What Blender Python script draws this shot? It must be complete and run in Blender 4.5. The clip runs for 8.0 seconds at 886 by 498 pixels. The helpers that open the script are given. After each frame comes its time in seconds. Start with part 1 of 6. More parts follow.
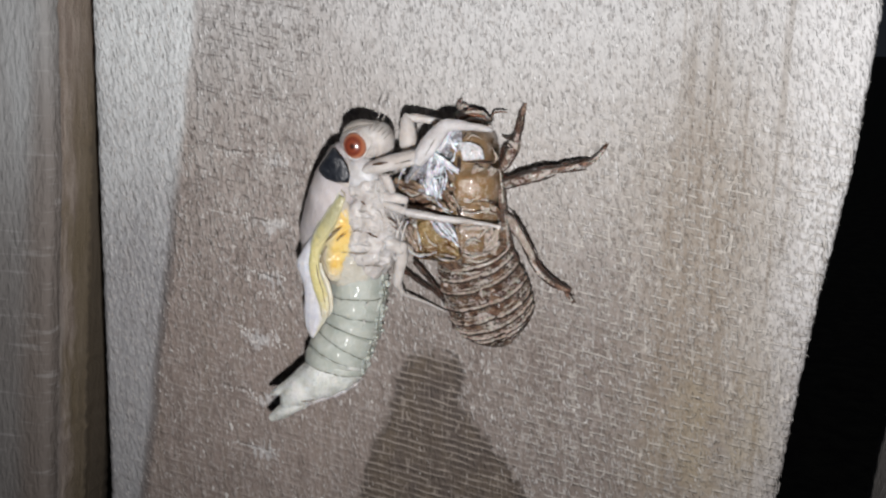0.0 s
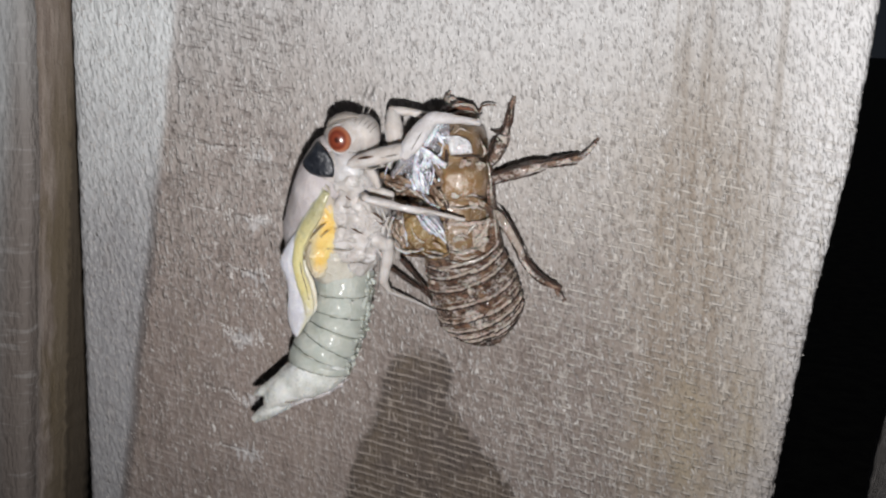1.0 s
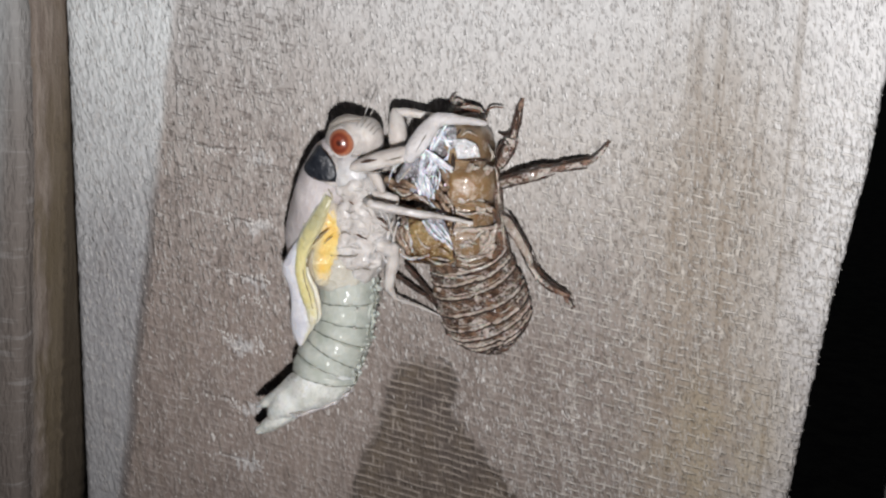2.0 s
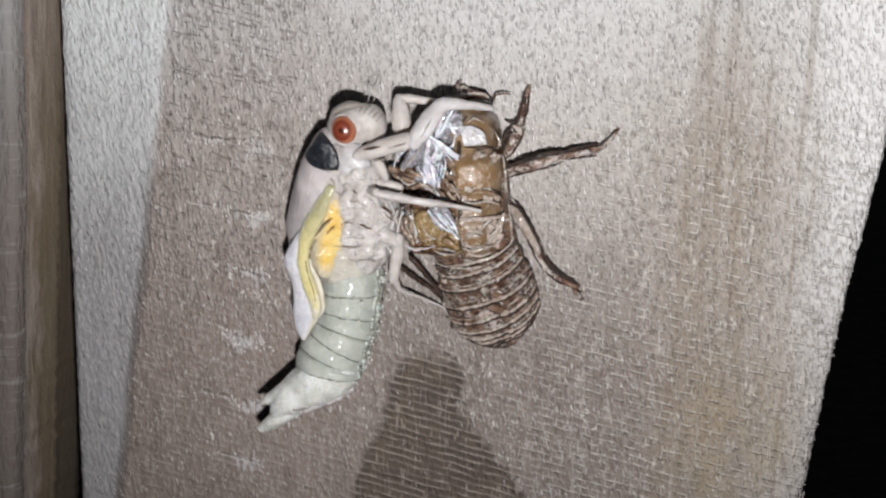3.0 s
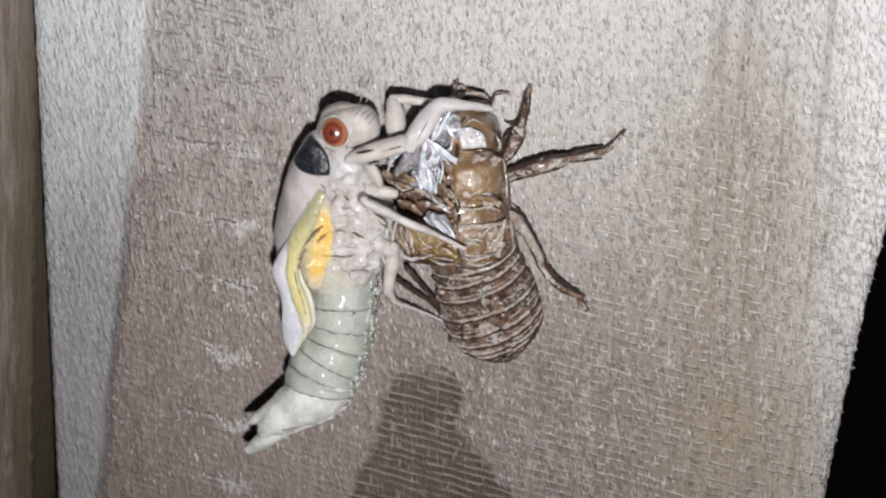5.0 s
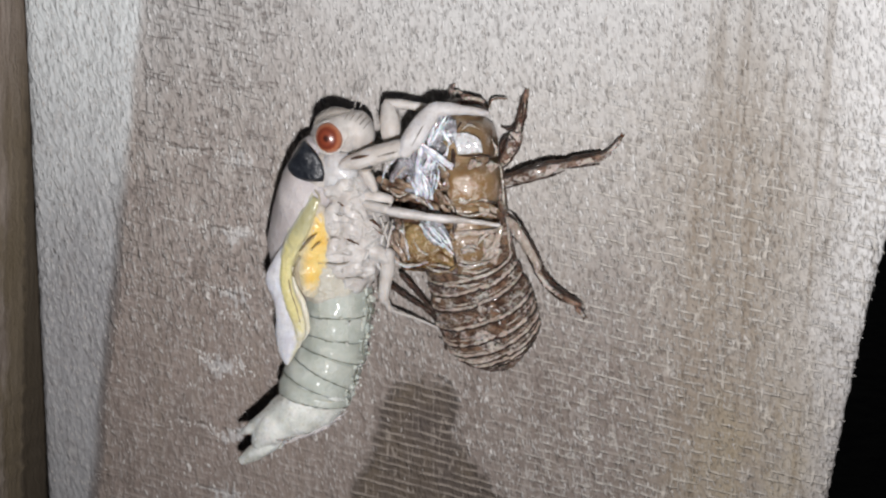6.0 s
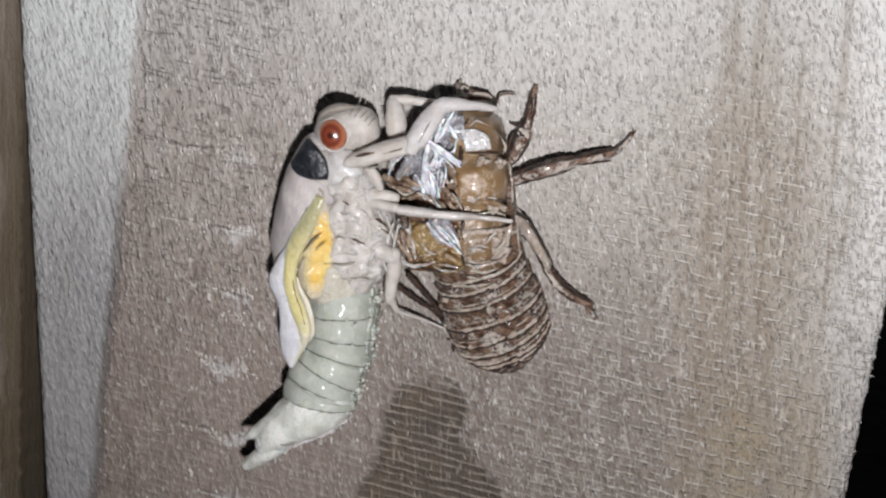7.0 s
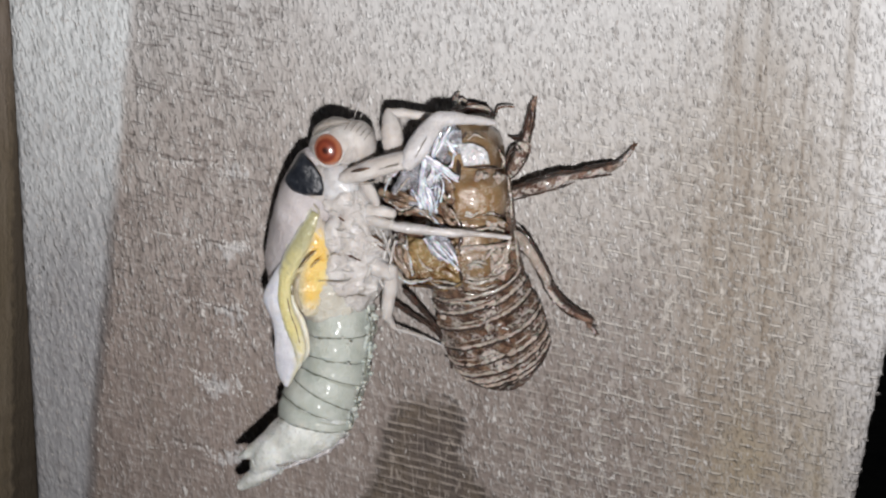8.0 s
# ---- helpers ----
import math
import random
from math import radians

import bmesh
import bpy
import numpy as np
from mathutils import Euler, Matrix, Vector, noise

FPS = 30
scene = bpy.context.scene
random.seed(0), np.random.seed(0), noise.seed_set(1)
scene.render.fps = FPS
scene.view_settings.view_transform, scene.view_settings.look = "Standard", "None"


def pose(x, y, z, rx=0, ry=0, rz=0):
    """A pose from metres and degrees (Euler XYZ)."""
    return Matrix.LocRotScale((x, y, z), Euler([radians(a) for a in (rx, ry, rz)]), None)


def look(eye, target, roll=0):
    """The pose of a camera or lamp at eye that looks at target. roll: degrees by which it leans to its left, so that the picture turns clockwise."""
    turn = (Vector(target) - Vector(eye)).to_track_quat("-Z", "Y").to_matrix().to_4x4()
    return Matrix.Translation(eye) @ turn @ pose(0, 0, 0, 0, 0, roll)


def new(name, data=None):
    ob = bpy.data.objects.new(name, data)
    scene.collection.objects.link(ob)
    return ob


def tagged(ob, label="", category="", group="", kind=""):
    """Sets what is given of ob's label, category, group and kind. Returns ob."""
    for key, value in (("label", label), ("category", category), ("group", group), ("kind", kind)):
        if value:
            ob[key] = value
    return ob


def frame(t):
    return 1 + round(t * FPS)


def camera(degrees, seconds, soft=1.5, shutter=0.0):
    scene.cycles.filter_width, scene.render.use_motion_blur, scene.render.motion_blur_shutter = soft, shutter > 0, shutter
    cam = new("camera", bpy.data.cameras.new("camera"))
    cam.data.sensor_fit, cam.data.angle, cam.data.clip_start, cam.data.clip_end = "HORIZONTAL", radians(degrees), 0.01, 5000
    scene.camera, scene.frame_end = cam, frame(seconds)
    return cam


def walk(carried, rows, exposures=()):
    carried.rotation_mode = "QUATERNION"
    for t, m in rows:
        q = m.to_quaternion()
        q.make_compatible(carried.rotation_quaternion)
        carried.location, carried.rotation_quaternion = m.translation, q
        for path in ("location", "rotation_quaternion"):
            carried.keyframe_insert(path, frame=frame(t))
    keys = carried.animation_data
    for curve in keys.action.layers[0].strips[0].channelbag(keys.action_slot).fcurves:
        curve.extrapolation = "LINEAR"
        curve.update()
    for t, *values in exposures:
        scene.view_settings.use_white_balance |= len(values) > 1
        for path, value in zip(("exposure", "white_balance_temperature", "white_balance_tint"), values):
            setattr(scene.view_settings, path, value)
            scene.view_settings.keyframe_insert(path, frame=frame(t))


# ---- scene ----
# A pale, newly moulted cicada clings to its empty shell on a weathered fence picket, lit at night by a small torch.
cam = camera(46.2, 8.0, soft=2.25)
PATH = [
    (0, 0.02556, -0.11685, 0.02312, 12.386, -11.985, 1.749),
    (0.5, 0.02556, -0.11558, 0.02305, 12.116, -11.866, 1.766),
    (1, 0.02545, -0.11404, 0.02211, 11.916, -11.943, 1.856),
    (1.5, 0.02463, -0.11355, 0.02295, 11.940, -12.049, 1.751),
    (1.7, 0.02441, -0.11208, 0.02283, 11.808, -12.315, 1.994),
    (2.8, 0.02188, -0.10993, 0.02134, 11.374, -11.797, 1.549),
    (3, 0.02183, -0.10899, 0.02017, 11.230, -11.745, 1.732),
    (3.5, 0.02014, -0.10740, 0.01965, 10.826, -12.070, 1.815),
    (4, 0.02028, -0.10620, 0.01897, 10.873, -11.912, 1.719),
    (4.5, 0.01981, -0.10530, 0.01829, 10.733, -11.615, 1.744),
    (5, 0.01961, -0.10342, 0.01893, 10.472, -11.228, 1.484),
    (5.2, 0.01967, -0.10317, 0.01896, 10.449, -11.047, 1.471),
    (6.5, 0.01902, -0.10108, 0.01842, 10.220, -10.795, 1.401),
    (7, 0.01811, -0.09992, 0.01831, 10.168, -10.940, 1.252),
    (7.5, 0.01778, -0.09913, 0.01788, 10.247, -10.995, 1.260),
    (8, 0.01787, -0.09780, 0.01942, 10.139, -10.943, 1.069),
]


def aimed(x, y, z, yaw, pitch, roll):
    a, b = radians(yaw), radians(pitch)
    ahead = Vector((-math.sin(a) * math.cos(b), math.cos(a) * math.cos(b), math.sin(b)))
    eye = Vector((x, y, z))
    return look(eye, eye + ahead, roll)


walk(cam, [(t, aimed(*p)) for t, *p in PATH], [(0, 0.0), (1.5, 0.02), (3, 0.07), (5, 0.08), (6.5, 0.0), (8, 0.0)])

# ---- light: a hand torch held just under the lens, and a faint night sky ----
world = bpy.data.worlds.new("night")
scene.world = world
world.use_nodes = True
world.node_tree.nodes["Background"].inputs[0].default_value = (0.35, 0.4, 0.5, 1)
world.node_tree.nodes["Background"].inputs[1].default_value = 0.03
torch_data = bpy.data.lights.new("torch", "SPOT")
torch_data.energy, torch_data.shadow_soft_size = 0.58, 0.0018
torch_data.spot_size, torch_data.spot_blend, torch_data.color = radians(150), 1.0, (1.0, 0.978, 0.982)
torch = new("torch", torch_data)
torch.matrix_world = look((0.0228, -0.1055, 0.0045), (0.005, 0, 0.052))


# ---- materials ----
class Mat:
    """A small builder for a principled node material; coordinates are the object's, in millimetres."""

    def __init__(self, name, rough=0.6, **sets):
        self.m = bpy.data.materials.new(name)
        self.m.use_nodes = True
        self.t = self.m.node_tree
        self.b = self.t.nodes["Principled BSDF"]
        self.b.inputs["Roughness"].default_value = rough
        for key, value in sets.items():
            self.b.inputs[key.replace("_", " ")].default_value = value
        self.co = self.vmul(self.node("ShaderNodeTexCoord").outputs["Object"], (1000, 1000, 1000))

    def node(self, kind, **ins):
        n = self.t.nodes.new(kind)
        for k, v in ins.items():
            self.put(n, k.replace("_", " "), v)
        return n

    def put(self, n, key, v):
        s = n.inputs[int(key[1:])] if key[0] == "i" and key[1:].isdigit() else n.inputs[key]
        if hasattr(v, "is_output"):
            self.t.links.new(v, s)
        else:
            s.default_value = v

    def vmul(self, v, by):
        n = self.node("ShaderNodeVectorMath", i0=v, i1=by)
        n.operation = "MULTIPLY"
        return n.outputs[0]

    def noise(self, by=(1, 1, 1), scale=1.0, detail=3.0, rough=0.55, co=None, distortion=0.0):
        n = self.node("ShaderNodeTexNoise", Vector=self.vmul(co or self.co, by), Scale=scale, Detail=detail, Roughness=rough, Distortion=distortion)
        return n.outputs["Fac"]

    def voronoi(self, by=(1, 1, 1), scale=1.0, feature="F1"):
        n = self.node("ShaderNodeTexVoronoi", Vector=self.vmul(self.co, by), Scale=scale)
        n.feature = feature
        return n.outputs["Distance"]

    def ticks(self, co, by, shift, keep, wide=0.3):
        """Scattered grains: one in each stretched cell, of which a share stays."""
        v = self.node("ShaderNodeVectorMath", i0=self.vmul(co, by), i1=(shift, 0.0, shift * 1.7))
        v.operation = "ADD"
        n = self.node("ShaderNodeTexVoronoi", Vector=v.outputs[0], Scale=1.0)
        tone = self.node("ShaderNodeSeparateColor", Color=n.outputs["Color"])
        size = self.span(tone.outputs["Green"], 0.0, 1.0, wide * 0.75, wide * 1.3)
        spot = self.math("SUBTRACT", 1.0, self.math("DIVIDE", n.outputs["Distance"], size))
        return self.math("MULTIPLY", self.span(spot, 0.0, 0.55), self.span(tone.outputs["Red"], 1 - keep - 0.04, 1 - keep + 0.04))

    def math(self, op, a, b=0.0, c=0.0):
        n = self.node("ShaderNodeMath", i0=a, i1=b, i2=c)
        n.operation = op
        return n.outputs[0]

    def span(self, v, lo, hi, a=0.0, b=1.0):
        n = self.node("ShaderNodeMapRange", Value=v, i1=lo, i2=hi, i3=a, i4=b)
        n.interpolation_type = "SMOOTHSTEP"
        return n.outputs[0]

    def mix(self, fac, a, b):
        n = self.t.nodes.new("ShaderNodeMix")
        n.data_type = "RGBA"
        for s, v in ((n.inputs[0], fac), (n.inputs[6], a), (n.inputs[7], b)):
            if hasattr(v, "is_output"):
                self.t.links.new(v, s)
            else:
                s.default_value = v if isinstance(v, (int, float)) else (*v[:3], 1)
        return n.outputs[2]

    def attribute(self, name):
        n = self.t.nodes.new("ShaderNodeAttribute")
        n.attribute_name = name
        return n.outputs["Fac"]

    def xyz(self):
        n = self.node("ShaderNodeSeparateXYZ", Vector=self.co)
        return n.outputs

    def done(self, colour=None, bump=None, depth=0.0001, strength=1.0, rough=None):
        if colour is not None:
            self.put(self.b, "Base Color", colour if hasattr(colour, "is_output") else (*colour, 1))
        if rough is not None:
            self.put(self.b, "Roughness", rough)
        if bump is not None:
            n = self.node("ShaderNodeBump", Height=bump, Distance=depth, Strength=strength)
            self.t.links.new(n.outputs[0], self.b.inputs["Normal"])
        return self.m


def wood_front():
    m = Mat("weathered_pine", 0.85)
    x, y, z = m.xyz()
    # fibres lean a little off the upright, saw marks fall gently across
    leant = m.node("ShaderNodeCombineXYZ", X=m.math("ADD", m.math("MULTIPLY", x, 0.974), m.math("MULTIPLY", z, 0.225)), Y=y, Z=m.math("SUBTRACT", m.math("MULTIPLY", z, 0.974), m.math("MULTIPLY", x, 0.225))).outputs[0]
    sawn = m.node("ShaderNodeCombineXYZ", X=x, Y=y, Z=m.math("ADD", z, m.math("MULTIPLY", x, 0.185))).outputs[0]
    fibre = m.noise((2.0, 0.5, 0.85), 1.0, 1.4, 0.5, co=leant, distortion=0.12)
    grain = m.noise((1.3, 0.2, 0.04), 1.0, 4, 0.6)
    blotch = m.noise((0.07, 0.07, 0.03), 1.0, 4, 0.6)
    patchy = m.noise((0.22, 0.22, 0.12), 1.0, 3, 0.6)
    mottle = m.noise((0.5, 0.5, 0.35), 1.0, 3, 0.6)
    warp = m.math("MULTIPLY_ADD", blotch, 9.0, -4.5)
    xw = m.math("ADD", x, warp)
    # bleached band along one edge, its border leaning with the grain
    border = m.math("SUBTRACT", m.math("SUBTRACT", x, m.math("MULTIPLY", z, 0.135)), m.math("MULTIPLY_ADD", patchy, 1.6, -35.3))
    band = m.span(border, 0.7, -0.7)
    crack = m.math("MULTIPLY", m.math("MULTIPLY", m.span(border, -1.1, -0.1), m.span(border, 0.9, 0.2)), m.span(z, 12, -8))
    brown = m.math("MULTIPLY", m.span(border, -0.4, 0.6), m.span(xw, 2, -20))
    brown = m.math("MULTIPLY", brown, m.span(z, 26, -6, 0.3, 1.0))
    brown = m.math("MULTIPLY", brown, m.span(patchy, 0.25, 0.7, 0.6, 1.1))
    streak = m.math("MULTIPLY", m.span(xw, 17, 31), m.span(xw, 40, 36))
    low = m.math("MULTIPLY", m.span(z, 13, -18), 1.0)
    low = m.math("MULTIPLY", low, m.span(xw, 38, 20, 0.7, 1.0))
    tone = m.math("MAXIMUM", m.math("MAXIMUM", m.math("MULTIPLY", brown, 0.46), m.math("MULTIPLY", streak, m.span(z, 26, 0, 0.03, 0.4))), low)
    tone = m.math("MULTIPLY", tone, m.span(grain, 0.25, 0.7, 0.75, 1.1))
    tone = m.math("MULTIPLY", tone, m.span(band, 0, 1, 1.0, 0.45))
    # greyer wood above, browner below; the torch's falloff is partly in these colours
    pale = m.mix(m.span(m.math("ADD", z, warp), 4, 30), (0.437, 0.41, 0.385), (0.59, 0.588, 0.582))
    colour = m.mix(tone, pale, (0.195, 0.16, 0.14))
    colour = m.mix(m.math("MULTIPLY", streak, m.span(z, 28, 0, 0.1, 0.55)), colour, (0.335, 0.285, 0.222))
    colour = m.mix(m.math("MULTIPLY", m.span(xw, 30, 44), m.span(z, -30, 15, 0.4, 0.85)), colour, (0.79, 0.785, 0.78))
    # the band's dark lower end puts the torch's falloff into its colour
    band_tone = m.mix(m.span(m.math("ADD", z, m.math("MULTIPLY_ADD", patchy, 16.0, -8.0)), 27, -11), (0.72, 0.75, 0.75), (0.33, 0.33, 0.34))
    colour = m.mix(m.math("MULTIPLY", band, 0.93), colour, band_tone)
    colour = m.mix(m.span(mottle, 0.5, 0.72, 0, 0.2), colour, (0.3, 0.262, 0.238))
    colour = m.mix(m.math("MULTIPLY", brown, 0.4), colour, (0.36, 0.285, 0.25))
    # standing fibres: pale tips and dark pits, part of whose shade is in the colour; thinner on the scraped brown wood
    # below
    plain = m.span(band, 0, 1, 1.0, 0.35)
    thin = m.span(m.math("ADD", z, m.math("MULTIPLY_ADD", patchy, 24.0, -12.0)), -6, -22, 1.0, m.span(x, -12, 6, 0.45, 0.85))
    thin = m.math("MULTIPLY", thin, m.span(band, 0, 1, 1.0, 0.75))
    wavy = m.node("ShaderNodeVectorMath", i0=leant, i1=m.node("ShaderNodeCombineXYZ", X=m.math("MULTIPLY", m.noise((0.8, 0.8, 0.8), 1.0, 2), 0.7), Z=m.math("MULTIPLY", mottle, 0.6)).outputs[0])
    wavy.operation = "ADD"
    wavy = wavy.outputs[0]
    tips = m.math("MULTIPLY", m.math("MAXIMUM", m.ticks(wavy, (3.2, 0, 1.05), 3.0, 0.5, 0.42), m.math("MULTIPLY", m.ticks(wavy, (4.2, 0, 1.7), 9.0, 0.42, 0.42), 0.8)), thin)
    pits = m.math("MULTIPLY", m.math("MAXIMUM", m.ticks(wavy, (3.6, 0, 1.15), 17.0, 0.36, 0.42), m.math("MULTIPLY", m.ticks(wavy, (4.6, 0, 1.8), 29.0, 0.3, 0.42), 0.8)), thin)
    colour = m.mix(m.span(fibre, 0.52, 0.68, 0, 0.14), colour, (0.74, 0.72, 0.695))
    colour = m.mix(m.span(fibre, 0.46, 0.34, 0, 0.14), colour, (0.17, 0.145, 0.13))
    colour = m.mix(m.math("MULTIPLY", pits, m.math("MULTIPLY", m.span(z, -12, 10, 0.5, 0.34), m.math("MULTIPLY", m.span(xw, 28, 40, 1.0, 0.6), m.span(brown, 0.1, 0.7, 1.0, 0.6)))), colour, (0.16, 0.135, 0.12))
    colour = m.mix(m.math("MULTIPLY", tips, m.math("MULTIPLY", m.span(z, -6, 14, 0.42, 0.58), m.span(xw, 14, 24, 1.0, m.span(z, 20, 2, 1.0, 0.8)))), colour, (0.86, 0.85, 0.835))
    vein = m.math("MULTIPLY", m.span(m.noise((0.75, 0.2, 0.03), 1.0, 3, distortion=0.5), 0.5, 0.36), m.math("MAXIMUM", streak, m.math("MULTIPLY", brown, 0.4)))
    colour = m.mix(m.math("MULTIPLY", vein, m.span(z, 28, 4, 0.36, 0.6)), colour, (0.215, 0.17, 0.125))
    for x0, lean, wide in ((26.1, 0.037, 1.5), (31.0, -0.057, 1.2), (28.6, -0.02, 0.6)):
        line = m.math("SUBTRACT", m.math("SUBTRACT", x, m.math("MULTIPLY", z, lean)), m.math("MULTIPLY_ADD", m.noise((0.2, 0.2, 0.05), 1.0, 2), 5.0, x0 - 2.5))
        line = m.math("MULTIPLY", m.span(m.math("ABSOLUTE", line), wide, wide * 0.2), m.span(mottle, 0.3, 0.6, 0.3, 1.0))
        colour = m.mix(m.math("MULTIPLY", line, m.span(z, 30, 2, 0.1, 0.46)), colour, (0.25, 0.2, 0.15))
    # a worn weave: raised threads along the saw marks and along the grain
    rows = m.node("ShaderNodeTexWave", Vector=sawn, Scale=0.36, Distortion=2.2, Detail=2.0, Detail_Scale=0.9)
    rows.bands_direction = "Z"
    broken = m.span(m.noise((0.7, 0.8, 0.7), 1.0, 3), 0.44, 0.58)
    across = m.math("ABSOLUTE", m.math("SUBTRACT", m.noise((0.09, 0.2, 0.8), 1.0, 2, 0.5, co=sawn, distortion=0.1), 0.5))
    upright = m.math("ABSOLUTE", m.math("SUBTRACT", m.noise((0.8, 0.3, 0.09), 1.0, 2, 0.5, distortion=0.15), 0.5))
    thread = m.math("MULTIPLY", m.math("MAXIMUM", m.span(rows.outputs["Fac"], 0.62, 0.95), m.math("MULTIPLY", m.span(upright, 0.035, 0.008), m.span(xw, 16, 26, 0.6, 1.0))), broken)
    woven = m.math("MULTIPLY", m.span(xw, 3, 19), m.span(z, 26, 4))
    colour = m.mix(m.math("MULTIPLY", m.math("MULTIPLY", thread, woven), 0.58), colour, (0.66, 0.62, 0.565))
    cell = m.math("MULTIPLY", m.span(m.noise((1.1, 0.5, 1.1), 1.0, 1, 0.5), 0.46, 0.36), woven)
    colour = m.mix(m.math("MULTIPLY", cell, 0.36), colour, (0.2, 0.165, 0.13))
    wrinkle = m.math("MULTIPLY", m.math("MULTIPLY", m.math("MAXIMUM", m.span(across, 0.03, 0.01), m.math("MULTIPLY", m.span(upright, 0.03, 0.008), 0.6)), broken), m.math("MULTIPLY", m.span(border, 0.2, 1.2), m.span(xw, -12, -20)))
    wrinkle = m.math("MULTIPLY", wrinkle, m.span(z, -16, -2))
    colour = m.mix(m.math("MULTIPLY", wrinkle, 0.55), colour, (0.14, 0.112, 0.098))
    murk = m.math("MULTIPLY", m.span(m.noise((0.3, 0.3, 0.16), 1.0, 4, 0.65), 0.48, 0.66), m.math("MULTIPLY", m.math("MAXIMUM", brown, m.math("MULTIPLY", low, 0.7)), plain))
    colour = m.mix(m.math("MULTIPLY", murk, 0.36), colour, (0.14, 0.112, 0.1))
    cut = m.math("MULTIPLY", m.span(rows.outputs["Fac"], 0.42, 0.9), m.span(m.noise((0.35, 0.5, 0.9), 1.0, 2), 0.36, 0.6, 0.15, 1.0))
    faint = m.math("MULTIPLY", m.math("MULTIPLY", cut, m.math("MAXIMUM", m.span(z, 4, -12), m.math("MULTIPLY", m.span(xw, -12, -20), 0.6))), m.math("MULTIPLY", m.span(mottle, 0.38, 0.56), plain))
    colour = m.mix(m.math("MULTIPLY", faint, 0.24), colour, (0.52, 0.47, 0.43))
    colour = m.mix(m.math("MULTIPLY", crack, 0.62), colour, (0.1, 0.085, 0.08))
    olive = m.math("MULTIPLY", m.math("MULTIPLY", m.span(xw, 24, 30), m.span(xw, 40, 35)), m.math("MULTIPLY", m.span(z, -10, -17), m.span(z, -34, -26)))
    colour = m.mix(m.math("MULTIPLY", olive, m.span(patchy, 0.35, 0.65, 0.0, 0.4)), colour, (0.36, 0.29, 0.18))
    # sparse whitish flecks, most on the dark wood
    speck = m.math("MULTIPLY", m.span(m.noise((1.7, 0.6, 0.75), 1.0, 1, 0.5, co=leant), 0.665, 0.735), m.math("MULTIPLY", m.span(low, 0, 1, 0.1, 0.75), plain))
    colour = m.mix(speck, colour, (0.72, 0.69, 0.66))
    # old scratches: a dark groove running into a whitish bruise
    bruise = None
    for x0, z0, x1, z1, size in ((-30.5, 8.6, -20.0, 7.1, 0.9), (-29, 0.6, -20.4, -0.7, 1.0), (-26, -6.6, -20.6, -7.5, 1.0), (-25.5, -14.6, -22.2, -15.3, 1.4), (-30, -21.6, -21.0, -22.9, 1.1), (-28, -29.2, -21.8, -30.2, 1.2)):
        slope = (z1 - z0) / (x1 - x0)
        over = m.math("SUBTRACT", m.math("SUBTRACT", z, m.math("MULTIPLY", m.math("SUBTRACT", x, x0), slope)), m.math("MULTIPLY_ADD", mottle, 0.8, z0 - 0.4))
        along = m.math("MULTIPLY", m.span(x, x0, x0 + 3), m.span(x, x1 + 0.6, x1 - 0.4))
        groove = m.math("MULTIPLY", m.math("MULTIPLY", m.span(m.math("ABSOLUTE", over), 0.22, 0.06), along), m.span(mottle, 0.4, 0.58))
        colour = m.mix(m.math("MULTIPLY", groove, 0.72), colour, (0.1, 0.08, 0.07))
        lip = m.math("MULTIPLY", m.math("MULTIPLY", m.span(over, -0.6, -0.35), m.span(over, -0.08, -0.25)), m.math("MULTIPLY", along, m.span(fibre, 0.4, 0.55)))
        colour = m.mix(m.math("MULTIPLY", lip, 0.5), colour, (0.64, 0.62, 0.6))
        dx = m.math("MULTIPLY", m.math("SUBTRACT", x, x1 - 0.9), 0.42 / size)
        dz = m.math("MULTIPLY", m.math("SUBTRACT", z, z1 - 0.3), 0.8 / size)
        spot = m.math("SUBTRACT", 1.0, m.math("ADD", m.math("MULTIPLY", dx, dx), m.math("MULTIPLY", dz, dz)))
        bruise = spot if bruise is None else m.math("MAXIMUM", bruise, spot)
    torn = m.math("MULTIPLY", m.span(m.math("ADD", bruise, m.math("MULTIPLY_ADD", fibre, 3.4, -1.75)), 0.35, 1.0), m.span(bruise, -0.8, 0.3))
    colour = m.mix(m.math("MULTIPLY", torn, 0.42), colour, (0.63, 0.64, 0.65))
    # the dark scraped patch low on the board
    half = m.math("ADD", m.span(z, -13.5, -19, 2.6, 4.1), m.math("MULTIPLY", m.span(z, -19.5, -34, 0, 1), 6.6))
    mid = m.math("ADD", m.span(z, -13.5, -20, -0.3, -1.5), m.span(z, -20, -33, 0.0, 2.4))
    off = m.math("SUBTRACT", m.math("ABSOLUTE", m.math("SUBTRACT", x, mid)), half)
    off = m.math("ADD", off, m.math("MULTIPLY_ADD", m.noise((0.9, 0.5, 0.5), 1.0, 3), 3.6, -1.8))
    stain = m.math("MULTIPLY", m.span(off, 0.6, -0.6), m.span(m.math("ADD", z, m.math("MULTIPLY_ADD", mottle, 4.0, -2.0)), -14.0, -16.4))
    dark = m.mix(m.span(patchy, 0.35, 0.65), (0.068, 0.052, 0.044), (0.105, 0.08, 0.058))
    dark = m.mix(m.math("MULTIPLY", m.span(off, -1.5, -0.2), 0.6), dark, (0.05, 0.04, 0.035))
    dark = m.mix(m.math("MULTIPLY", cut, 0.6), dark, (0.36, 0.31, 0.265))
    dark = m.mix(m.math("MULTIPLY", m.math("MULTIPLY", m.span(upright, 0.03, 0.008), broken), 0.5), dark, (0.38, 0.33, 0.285))
